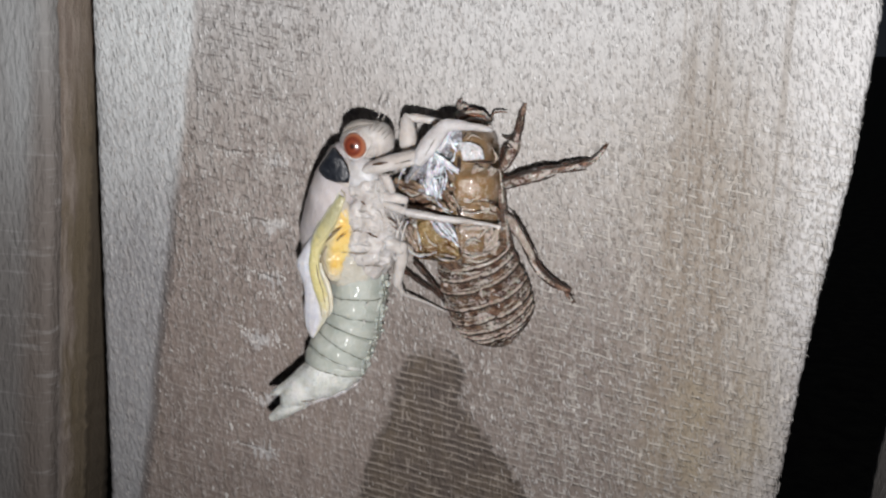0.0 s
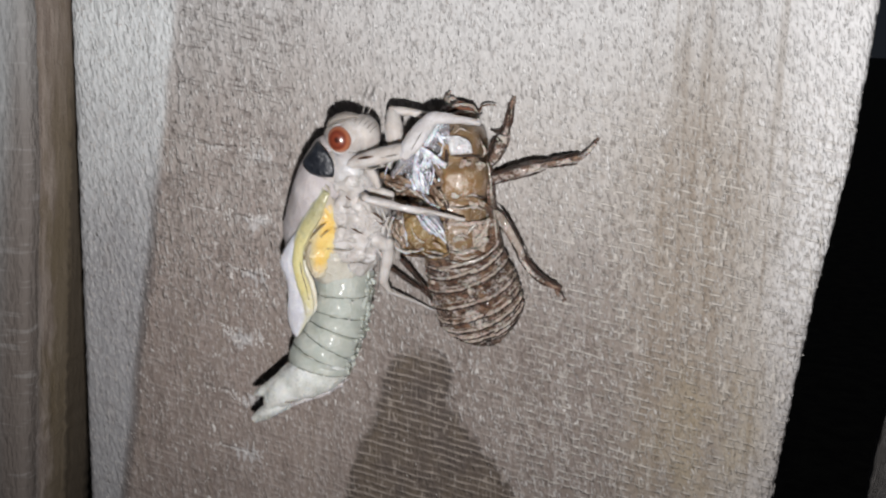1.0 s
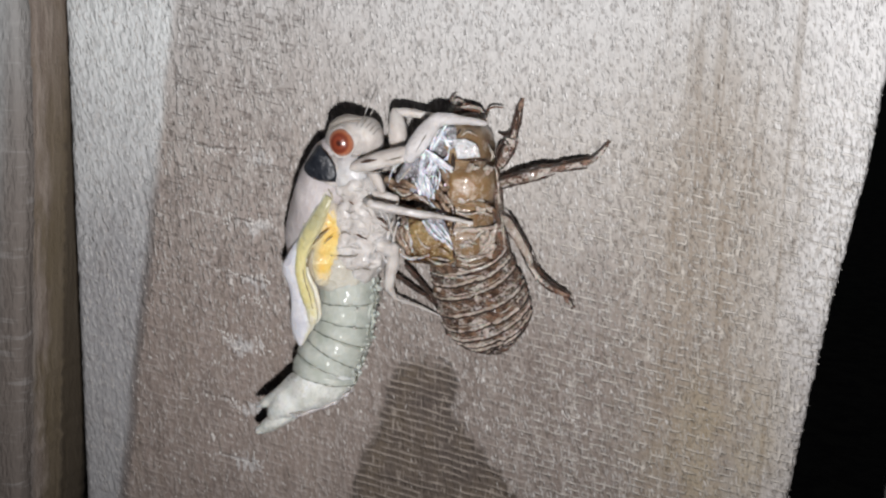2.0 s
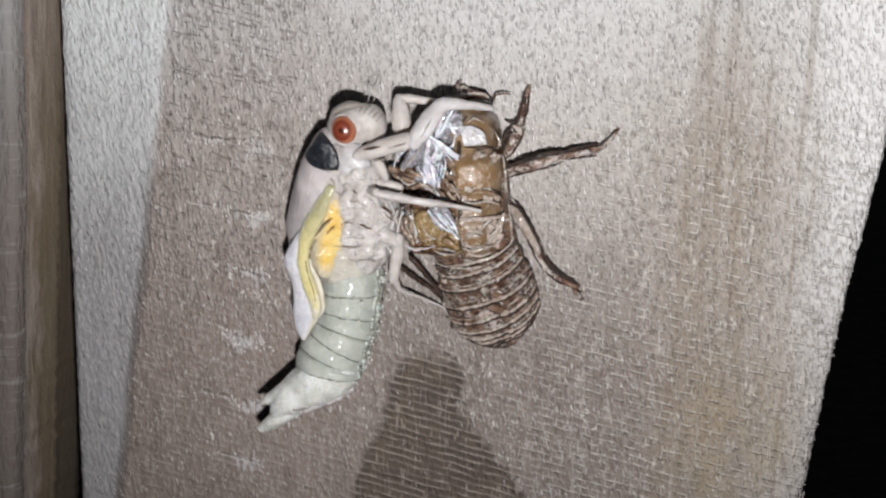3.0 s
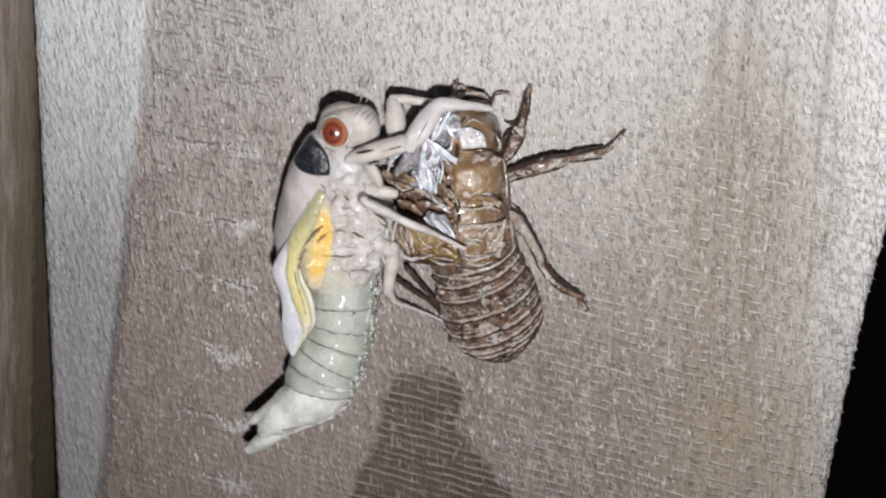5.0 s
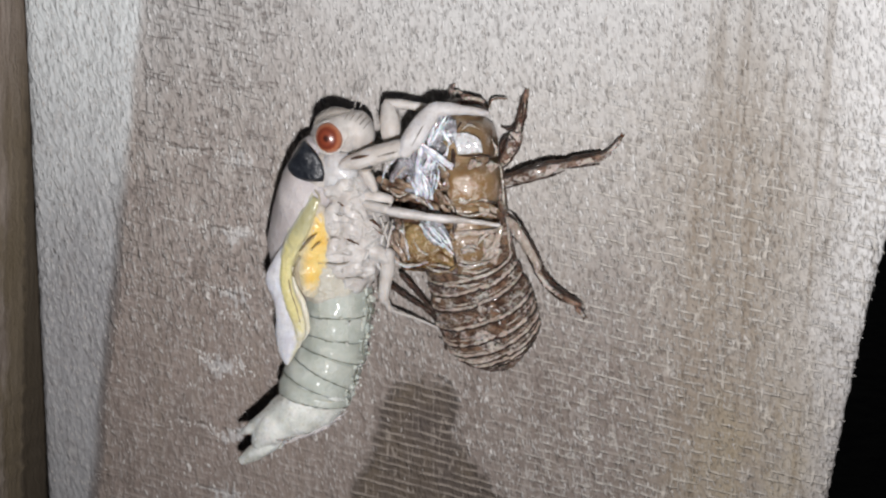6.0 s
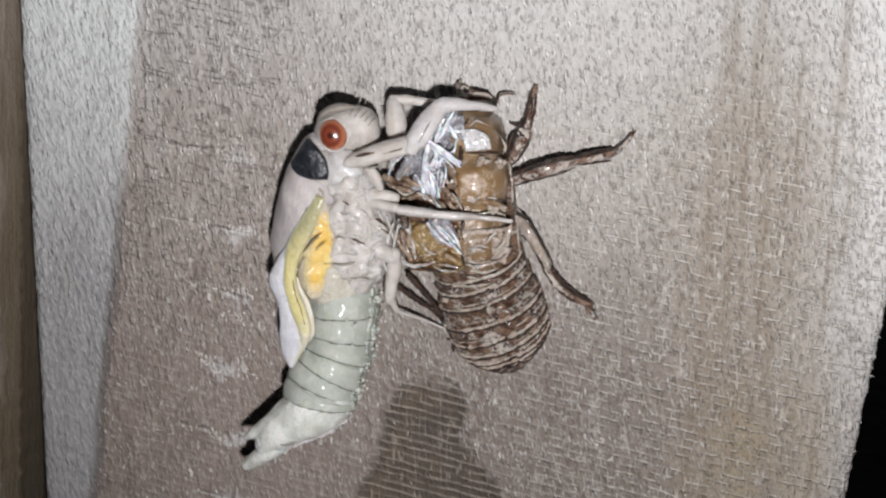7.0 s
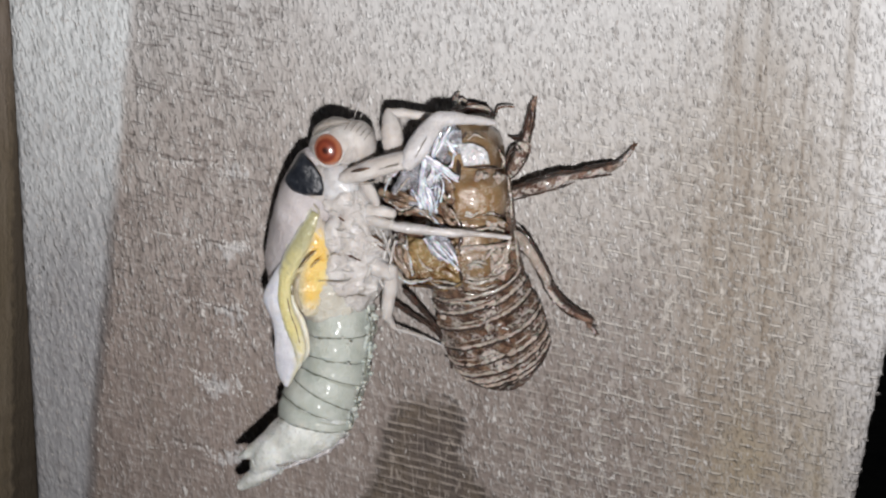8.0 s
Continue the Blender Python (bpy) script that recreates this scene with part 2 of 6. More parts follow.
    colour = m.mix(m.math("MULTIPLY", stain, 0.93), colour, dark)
    height = m.math("ADD", m.math("MULTIPLY", m.math("ADD", fibre, m.math("MULTIPLY", m.math("SUBTRACT", tips, pits), 0.27)), m.span(thin, 0.45, 1.0, 0.6, 1.0)), m.math("MULTIPLY", grain, 0.15))
    height = m.math("ADD", height, m.math("MULTIPLY", cut, m.math("MULTIPLY", stain, 0.25)))
    height = m.math("ADD", height, m.math("MULTIPLY", thread, m.math("MULTIPLY", woven, 0.36)))
    height = m.math("ADD", height, m.math("ADD", m.math("MULTIPLY", speck, 0.25), m.math("MULTIPLY", faint, 0.15)))
    height = m.math("SUBTRACT", height, m.math("MULTIPLY", wrinkle, 0.25))
    return m.done(colour, height, 0.00048, 1.0)


def wood_side():
    m = Mat("sheltered_pine", 0.8)
    x, y, z = m.xyz()
    grain = m.noise((0.5, 0.9, 0.1), 1.0, 5, 0.65)
    blotch = m.noise((0.25, 0.25, 0.1), 1.0, 4, 0.6)
    smear = m.noise((0.3, 0.35, 0.6), 1.0, 4, 0.6)
    colour = m.mix(m.span(grain, 0.3, 0.7), (0.27, 0.215, 0.18), (0.5, 0.425, 0.37))
    colour = m.mix(m.span(blotch, 0.42, 0.7, 0, 0.55), colour, (0.30, 0.24, 0.165))
    colour = m.mix(m.span(smear, 0.56, 0.72, 0, 0.4), colour, (0.55, 0.49, 0.44))
    inward = m.math("ADD", y, m.math("MULTIPLY_ADD", blotch, 9.0, -4.5))
    # darker and more olive towards the back, mostly lower down
    colour = m.mix(m.math("MULTIPLY", m.span(inward, 3.2, 6.4), m.span(z, 26, -6, 0.2, 0.75)), colour, (0.19, 0.148, 0.085))
    colour = m.mix(m.math("MULTIPLY", m.span(m.math("ADD", y, m.math("MULTIPLY", smear, 3.0)), 10.2, 11.6), m.span(z, 22, 8, 0, 0.7)), colour, (0.07, 0.055, 0.04))
    colour = m.mix(m.math("MULTIPLY", m.math("MULTIPLY", m.span(y, 4.0, 1.5), m.span(z, -4, -20)), 0.75), colour, (0.27, 0.26, 0.265))
    return m.done(colour, m.math("ADD", grain, m.math("MULTIPLY", m.noise((2, 2, 2), 1.0, 3), 0.4)), 0.0003, 0.8)


def wood_grey():
    m = Mat("silvered_pine", 0.85)
    x, y, z = m.xyz()
    fibre = m.noise((1.6, 1.6, 0.5), 1.0, 3, 0.6)
    blotch = m.noise((0.1, 0.1, 0.03), 1.0, 4)
    comb = m.noise((0.25, 0.25, 2.2), 1.0, 2)
    edge = m.math("SUBTRACT", x, m.math("MULTIPLY_ADD", z, 0.09, -54.6))
    edge = m.math("ADD", edge, m.math("MULTIPLY_ADD", comb, 1.2, -0.6))
    colour = m.mix(m.span(blotch, 0.35, 0.65), (0.50, 0.52, 0.525), (0.36, 0.355, 0.35))
    colour = m.mix(m.span(fibre, 0.5, 0.75, 0, 0.5), colour, (0.45, 0.46, 0.465))
    # darker towards the bottom: the torch's falloff is put into the colour
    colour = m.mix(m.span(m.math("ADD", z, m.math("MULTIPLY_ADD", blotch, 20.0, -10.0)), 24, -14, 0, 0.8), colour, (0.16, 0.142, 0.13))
    colour = m.mix(m.math("MULTIPLY", m.math("MULTIPLY", m.span(edge, -1.8, 1.4), m.span(x, 0, -10)), m.span(z, 26, 2, 0.45, 0.7)), colour, (0.19, 0.155, 0.132))
    colour = m.mix(m.math("MULTIPLY", m.span(m.noise((0.12, 0.3, 1.3), 1.0, 2), 0.56, 0.7), 0.3), colour, (0.48, 0.47, 0.46))
    return m.done(colour, fibre, 0.0005, 0.9)


def soft_body(name, colour, second, rough=0.48, wet=0.12, by=(0.5, 0.5, 0.5), wrinkle=0.35, bands=(), folds=0.0):
    m = Mat(name, rough, Coat_Weight=wet, Coat_Roughness=0.15, Subsurface_Weight=0.5, Subsurface_Scale=0.001, Subsurface_Radius=(0.9, 0.75, 0.6))
    n = m.noise(by, 1.0, 4, 0.6)
    fine = m.noise((3.5, 3.5, 3.5), 1.0, 4, 0.65)
    crease = m.noise((0.9, 0.9, 0.9), 1.0, 3, 0.6, distortion=1.2)
    c = m.mix(m.span(n, 0.35, 0.68), colour, second)
    c = m.mix(m.span(fine, 0.42, 0.3, 0, 0.35), c, tuple(v * 0.72 for v in colour))
    for attr, lo, hi, other in bands:
        a = m.math("ADD", m.attribute(attr), m.math("MULTIPLY_ADD", crease, 0.4, -0.2))
        c = m.mix(m.span(a, lo, hi), c, other)
    h = m.math("ADD", m.math("MULTIPLY", n, 0.7), m.math("MULTIPLY", fine, 0.5))
    h = m.math("ADD", h, m.math("MULTIPLY", crease, wrinkle * 2))
    # fold lines are both sunk and darkened, as shade in a crease
    if folds:
        line = m.math("ABSOLUTE", m.math("SUBTRACT", m.noise((0.4, 0.4, 0.7), 1.0, 2, 0.5, distortion=0.5), 0.5))
        line = m.math("MULTIPLY", m.span(line, 0.035, 0.006), m.span(n, 0.42, 0.58))
        c = m.mix(m.math("MULTIPLY", line, folds), c, tuple(v * 0.3 for v in colour))
        h = m.math("SUBTRACT", h, m.math("MULTIPLY", line, folds))
    return m.done(c, h, 0.0003, 0.7, m.span(fine, 0.35, 0.65, rough - 0.14, rough + 0.16))


def eye_red():
    m = Mat("eye_red", 0.3, Coat_Weight=1.0, Coat_Roughness=0.1, Coat_IOR=1.6)
    ring = m.node("ShaderNodeVectorMath", i0=m.vmul(m.co, (1, 0, 0.9)))
    ring.operation = "LENGTH"
    r = m.math("ADD", ring.outputs["Value"], m.math("MULTIPLY_ADD", m.noise((3, 3, 3)), 0.2, -0.1))
    c = m.mix(m.span(r, 0.12, 0.42), (0.04, 0.008, 0.005), (0.2, 0.042, 0.02))
    c = m.mix(m.math("MULTIPLY", m.span(r, 0.5, 0.72), m.span(r, 0.95, 0.75)), c, (0.15, 0.032, 0.018))
    c = m.mix(m.span(r, 0.82, 1.1), c, (0.36, 0.125, 0.062))
    return m.done(c, m.voronoi((9, 9, 9)), 0.00002, 0.3)


def husk(name, dark, light, mud, rough=0.3, amount=0.5, size=2.2, tone=0.8, grime=0.7, gloss=0.4, lumps=0.8, shaded=0.0, flakes=0.0, tint=None, stripes=0.0, soft=0.0):
    m = Mat(name, rough, Coat_Weight=gloss, Coat_Roughness=0.12, Subsurface_Weight=0.1, Subsurface_Scale=0.0006)
    n = m.noise((0.55, 0.55, 0.55), 1.0, 4, 0.6)
    fine = m.noise((size, size, size), 1.0, 5, 0.7)
    wide = m.noise((tone, tone, tone), 1.0, 2, 0.5, distortion=0.4)
    vein = m.noise((1.1, 1.1, 1.1), 1.0, 3, 0.6, distortion=1.5)
    c = m.mix(m.span(wide, 0.3, 0.7), dark, light)
    c = m.mix(m.span(fine, 0.48, 0.34, 0, grime), c, tuple(v * 0.35 for v in dark))
    if tint:
        zone = m.math("ADD", m.xyz()[2], m.math("MULTIPLY_ADD", wide, 3.0, -1.5))
        c = m.mix(m.math("MULTIPLY", m.math("MULTIPLY", m.span(zone, 18.0, 16.8), m.span(zone, 14.4, 15.4)), 0.55), c, tint)
    crust = m.math("ADD", m.math("MULTIPLY", n, 0.5), m.math("MULTIPLY", fine, 0.5))
    k = m.span(crust, 0.64 - 0.16 * amount - soft, 0.69 - 0.16 * amount + soft)
    if flakes:
        edge = m.math("ABSOLUTE", m.math("SUBTRACT", vein, 0.5))
        k = m.math("MAXIMUM", k, m.math("MULTIPLY", m.span(edge, 0.022, 0.008), m.span(n, 0.4, 0.6, 0.0, flakes)))
    if stripes:
        # fine lines running round the rings
        turned = m.node("ShaderNodeVectorRotate", Vector=m.co, Angle=radians(-16), Axis=(0, 1, 0)).outputs[0]
        comb = m.noise((0.35, 0.5, 3.4), 1.0, 2, 0.55, co=turned)
        c = m.mix(m.span(comb, 0.46, 0.36, 0, stripes), c, tuple(v * 0.5 for v in dark))
        k = m.math("MAXIMUM", k, m.math("MULTIPLY", m.span(comb, 0.57, 0.66), m.span(n, 0.4, 0.55, 0.1, stripes)))
    c = m.mix(k, c, mud)
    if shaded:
        # the side turned up is dark horn with shade put into its colour, the underside caked with mud
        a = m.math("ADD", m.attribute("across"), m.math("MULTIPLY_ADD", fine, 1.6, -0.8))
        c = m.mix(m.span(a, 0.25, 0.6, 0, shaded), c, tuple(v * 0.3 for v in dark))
    return m.done(c, m.math("ADD", fine, m.math("MULTIPLY", k, 0.5)), 0.0005, lumps, m.math("MULTIPLY_ADD", k, 0.4, rough))


def threads_white():
    m = Mat("thread_white", 0.25, Coat_Weight=0.5, Subsurface_Weight=0.3, Subsurface_Scale=0.0006)
    n = m.noise((1.5, 1.5, 1.5), 1.0, 3)
    return m.done(m.mix(m.span(n, 0.35, 0.65), (0.42, 0.43, 0.49), (0.74, 0.74, 0.78)), n, 0.0001, 0.5)


def black_patch():
    m = Mat("patch_black", 0.45, Coat_Weight=0.2, Coat_Roughness=0.25)
    n = m.noise((1.2, 1.2, 1.2), 1.0, 4)
    return m.done(m.mix(m.span(n, 0.4, 0.7), (0.009, 0.011, 0.016), (0.022, 0.026, 0.034)), n, 0.0003, 0.6)


def soil():
    m = Mat("soil", 0.95)
    n = m.noise((0.02, 0.02, 0.02), 1.0, 6, 0.65)
    return m.done(m.mix(m.span(n, 0.35, 0.65), (0.05, 0.04, 0.03), (0.1, 0.085, 0.06)), n, 0.01, 0.8)


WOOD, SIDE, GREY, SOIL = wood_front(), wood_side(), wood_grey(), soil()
CREAM = soft_body("cream_cuticle", (0.465, 0.425, 0.395), (0.58, 0.55, 0.525), 0.54, 0.07, wrinkle=0.3)
CREASED = soft_body("creased_cuticle", (0.465, 0.43, 0.405), (0.59, 0.565, 0.545), 0.5, 0.12, wrinkle=0.35, folds=0.38)
PALE = soft_body("pale_thorax", (0.46, 0.42, 0.42), (0.545, 0.505, 0.50))
GREEN = soft_body("pale_green_cuticle", (0.40, 0.43, 0.385), (0.49, 0.51, 0.465), 0.46, 0.14, wrinkle=0.2)
MILK = soft_body("milky_tail", (0.57, 0.585, 0.54), (0.77, 0.78, 0.75), 0.34, 0.35, wrinkle=0.2)
WHITE = soft_body("wing_white", (0.58, 0.58, 0.63), (0.68, 0.68, 0.71), 0.5, 0.1, wrinkle=0.3, bands=(("across", 0.3, 0.9, (0.60, 0.57, 0.42)),))
YELLOW = soft_body("wing_yellow", (0.58, 0.52, 0.25), (0.64, 0.57, 0.27), 0.5, 0.1, wrinkle=0.35,
                   bands=(("along", 0.5, 0.12, (0.37, 0.35, 0.2)), ("across", -0.45, -0.95, (0.56, 0.55, 0.45)), ("across", 0.6, 1.0, (0.46, 0.42, 0.24)), ("along", 0.72, 0.95, (0.64, 0.61, 0.5))))
ORANGE = soft_body("wing_orange", (0.72, 0.47, 0.10), (0.70, 0.54, 0.2), 0.5, 0.1, wrinkle=0.4,
                   bands=(("across", -0.1, -0.6, (0.48, 0.41, 0.24)), ("across", 0.3, 0.7, (0.53, 0.49, 0.45)), ("along", 0.28, 0.1, (0.5, 0.45, 0.38)), ("along", 0.72, 0.95, (0.56, 0.50, 0.38))))
BUTTER = soft_body("butter_fold", (0.62, 0.57, 0.44), (0.69, 0.66, 0.56), 0.5, 0.12, wrinkle=0.3)
TAN = soft_body("tan_shade", (0.34, 0.3, 0.22), (0.42, 0.37, 0.28), 0.55, 0.1)
UMBER = soft_body("umber_fold", (0.2, 0.155, 0.085), (0.27, 0.21, 0.12), 0.55, 0.1)
SHOULDER_GLOW = soft_body("shoulder_glow", (0.49, 0.475, 0.47), (0.585, 0.58, 0.585), 0.42, 0.2, wrinkle=0.2)
FLESH = soft_body("clear_leg", (0.47, 0.45, 0.445), (0.60, 0.585, 0.595), 0.4, 0.2, wrinkle=0.3)
SHIN_SKIN = soft_body("shin_cuticle", (0.36, 0.33, 0.31), (0.54, 0.515, 0.505), 0.42, 0.2, by=(0.35, 0.35, 0.35), wrinkle=0.4)
BLACK, RED, THREAD = black_patch(), eye_red(), threads_white()
AMBER = husk("amber_husk", (0.115, 0.06, 0.024), (0.255, 0.172, 0.092), (0.60, 0.54, 0.49), 0.36, 0.3, 1.3, 0.3, 0.25, 0.3, 0.14, flakes=0.35, soft=0.07, tint=(0.22, 0.12, 0.04))
OLIVE = husk("olive_husk", (0.105, 0.058, 0.026), (0.235, 0.155, 0.08), (0.62, 0.56, 0.52), 0.3, 0.36, 1.6, 0.35, 0.4, 0.4, 0.2, flakes=0.8)
BROWN = husk("brown_husk", (0.058, 0.027, 0.017), (0.275, 0.165, 0.104), (0.60, 0.53, 0.48), 0.45, 0.75, 3.2, 0.9, 0.75, 0.03, 1.0, flakes=0.7, stripes=0.7)
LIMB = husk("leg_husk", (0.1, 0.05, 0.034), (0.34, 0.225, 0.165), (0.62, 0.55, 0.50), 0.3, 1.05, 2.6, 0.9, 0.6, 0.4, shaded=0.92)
SHRED = husk("shredded_husk", (0.085, 0.05, 0.032), (0.3, 0.21, 0.14), (0.6, 0.54, 0.49), 0.3, 0.5, 1.8, 0.6, 0.6, 0.6, 0.3, flakes=0.6)
GLASSY = husk("clear_husk", (0.27, 0.215, 0.175), (0.46, 0.4, 0.35), (0.66, 0.61, 0.57), 0.3, 0.6, 2.4, 0.8, 0.5, 0.5, 0.5, flakes=0.6)
HORN_SHADE = husk("black_horn_shade", (0.018, 0.011, 0.008), (0.07, 0.038, 0.026), (0.3, 0.24, 0.2), 0.35, 0.1, gloss=0.3)
MEMBRANE = husk("pale_membrane", (0.46, 0.445, 0.45), (0.64, 0.63, 0.645), (0.74, 0.73, 0.74), 0.3, 0.5, gloss=0.6, lumps=0.4, soft=0.05)
GOLD = husk("golden_husk", (0.11, 0.055, 0.018), (0.29, 0.2, 0.09), (0.60, 0.50, 0.36), 0.22, 0.3, 1.6, 0.5, 0.5, 0.8, 0.25, flakes=0.6)
CRUST = husk("mud_rim", (0.38, 0.30, 0.245), (0.58, 0.50, 0.44), (0.62, 0.56, 0.5), 0.7, 0.6, gloss=0.1)
FLAKE_GLINT = husk("pale_flake_glint", (0.40, 0.33, 0.27), (0.62, 0.56, 0.50), (0.72, 0.68, 0.65), 0.25, 0.6, gloss=0.8)
RUST = husk("rusty_husk", (0.12, 0.045, 0.022), (0.27, 0.13, 0.075), (0.5, 0.4, 0.34), 0.3, 0.3, gloss=0.5)
TISSUE = husk("grey_tissue", (0.2, 0.19, 0.2), (0.42, 0.42, 0.46), (0.75, 0.75, 0.8), 0.25, 0.7)
WAIST = soft_body("waist_cuticle", (0.47, 0.44, 0.37), (0.57, 0.55, 0.485))
DEW = Mat("dew", 0.08, Coat_Weight=1.0, Coat_Roughness=0.05).done((0.62, 0.62, 0.58))
DUSK = soft_body("dusky_cuticle", (0.19, 0.172, 0.15), (0.3, 0.275, 0.25))
FOLD_SHADE = soft_body("fold_shade", (0.13, 0.14, 0.11), (0.2, 0.21, 0.17))
GLOOM = husk("inner_gloom", (0.06, 0.03, 0.019), (0.19, 0.1, 0.058), (0.2, 0.14, 0.1), 0.4, 0.2)


# ---- helpers ----
def thing(name, base, label, category, kind=""):
    ob = new(name)
    ob.location = [v * 0.001 for v in base]
    return tagged(ob, label, category, kind=kind)


def part(name, bm, material, parent, label="", pivot=None, smooth=True):
    """Links a bmesh in millimetres of the world as one mesh under a thing or a part."""
    root = parent
    off = Vector()
    while root is not None:
        off += root.location * 1000
        root = root.parent
    own = Vector(pivot) - off if pivot is not None else Vector()
    bmesh.ops.translate(bm, vec=-(off + own), verts=bm.verts)
    bmesh.ops.scale(bm, vec=(0.001,) * 3, verts=bm.verts)
    bmesh.ops.recalc_face_normals(bm, faces=bm.faces)
    me = bpy.data.meshes.new(name)
    bm.to_mesh(me)
    bm.free()
    me.materials.append(material)
    if smooth:
        me.polygons.foreach_set("use_smooth", [True] * len(me.polygons))
    ob = new(name, me)
    ob.parent = parent
    ob.location = own * 0.001
    if label:
        ob["label"] = label
    return ob


def curve(pts, sub):
    """Catmull-Rom through rows of numbers."""
    a = np.array(pts, float)
    a = np.vstack([2 * a[0] - a[1], a, 2 * a[-1] - a[-2]])
    out = []
    for i in range(1, len(a) - 2):
        for k in range(sub):
            t = k / sub
            out.append(0.5 * (2 * a[i] + (a[i + 1] - a[i - 1]) * t + (2 * a[i - 1] - 5 * a[i] + 4 * a[i + 1] - a[i + 2]) * t * t
                              + (3 * a[i] - a[i - 1] - 3 * a[i + 1] + a[i + 2]) * t ** 3))
    return np.array(out + [a[-2]])


def uneven(p, freq):
    return noise.noise(p * freq) + 0.5 * noise.noise(p * freq * 2.3) + 0.25 * noise.noise(p * freq * 5.1)


def sweep(pts, radii, n=14, sub=4, bm=None, rough=0.0, freq=0.6, cap=True, bow=0.0, lens=1.0, tilt=-0.5):
    """A rounded tube through pts with radii (across, deep) at each; deep lies along the world's y."""
    bm = bm or bmesh.new()
    over = bm.verts.layers.float.get("across") or bm.verts.layers.float.new("across")
    down = bm.verts.layers.float.get("along") or bm.verts.layers.float.new("along")
    radii = [r if isinstance(r, tuple) else (r, r) for r in radii]
    rows = curve([(*p, *r) for p, r in zip(pts, radii)], sub)
    if cap:
        def dome(a, b):
            d = a[:3] - b[:3]
            d = d / (np.linalg.norm(d) + 1e-9)
            r = min(a[3], a[4])
            return [np.r_[a[:3] + d * r * math.sin(q) * 0.9, a[3:] * max(math.cos(q), 0.02)] for q in (1.5, 1.15, 0.75, 0.38)]
        rows = np.vstack([dome(rows[0], rows[1]), rows, dome(rows[-1], rows[-2])[::-1]])
    rings = []
    for i, row in enumerate(rows):
        t = Vector(rows[min(i + 1, len(rows) - 1)][:3] - rows[max(i - 1, 0)][:3]).normalized()
        ref = Vector((0, 1, 0)) if abs(t.y) < 0.9 else Vector((0, 0, 1))
        s = t.cross(ref).normalized()
        d = s.cross(t).normalized()
        ring = []
        for k in range(n):
            q = 2 * math.pi * k / n
            co = Vector(row[:3]) + s * (max(row[3], 0.01) * math.cos(q)) + d * (max(row[4], 0.01) * math.copysign(abs(math.sin(q)) ** lens, math.sin(q)))
            if bow:
                co += t * bow * math.sin(q + tilt + math.pi)
            if rough:
                co += (co - Vector(row[:3])).normalized() * rough * uneven(co, freq)
            v = bm.verts.new(co)
            v[over], v[down] = math.cos(q), i / (len(rows) - 1)
            ring.append(v)
        rings.append(ring)
    for a, b in zip(rings, rings[1:]):
        for k in range(n):
            bm.faces.new((a[k], a[(k + 1) % n], b[(k + 1) % n], b[k]))
    bm.faces.new(rings[0])
    bm.faces.new(rings[-1])
    return bm


def ribbon(left, right, thick, n=24, sub=8, rough=0.06, freq=0.8, back=0.6, crown=0.7):
    """A soft pad between two side lines, domed towards the viewer and closed behind."""
    bm = bmesh.new()
    over, down = bm.verts.layers.float.new("across"), bm.verts.layers.float.new("along")
    a, b = curve(left, sub), curve(right, sub)
    rings = []
    for i, (p, q) in enumerate(zip(a, b)):
        f = i / (len(a) - 1)
        swell = thick * min(1.0, 0.25 + math.sin(math.pi * f) * 2.2)
        ring = []
        for k in range(2 * n):
            u = k / n if k <= n else (2 * n - k) / n
            h = max(0.0, 1 - (2 * u - 1) ** 2) ** crown
            co = Vector(p).lerp(Vector(q), u) + Vector((0, -swell * h if k <= n else back * swell * h, 0))
            if rough:
                co.y += rough * uneven(co, freq) * (1 if k <= n else 0)
            v = bm.verts.new(co)
            v[over], v[down] = 2 * u - 1, f
            ring.append(v)
        rings.append(ring)
    for r, t in zip(rings, rings[1:]):
        for k in range(2 * n):
            bm.faces.new((r[k], r[(k + 1) % (2 * n)], t[(k + 1) % (2 * n)], t[k]))
    bm.faces.new(rings[0])
    bm.faces.new(rings[-1])
    return bm


def blob(centre, size, turn=0.0, bm=None, rough=0.0, freq=0.5, level=4):
    """An uneven ellipsoid, turned about the depth axis."""
    own = bmesh.new()
    bmesh.ops.create_icosphere(own, subdivisions=level, radius=1.0)
    m = pose(*centre, 0, turn, 0) @ Matrix.Diagonal((*size, 1))
    for v in own.verts:
        v.co = m @ v.co
        if rough:
            v.co += (v.co - Vector(centre)).normalized() * rough * uneven(v.co, freq)
    if bm is None:
        return own
    me = bpy.data.meshes.new("tmp")
    own.to_mesh(me)
    own.free()
    bm.from_mesh(me)
    bpy.data.meshes.remove(me)
    return bm


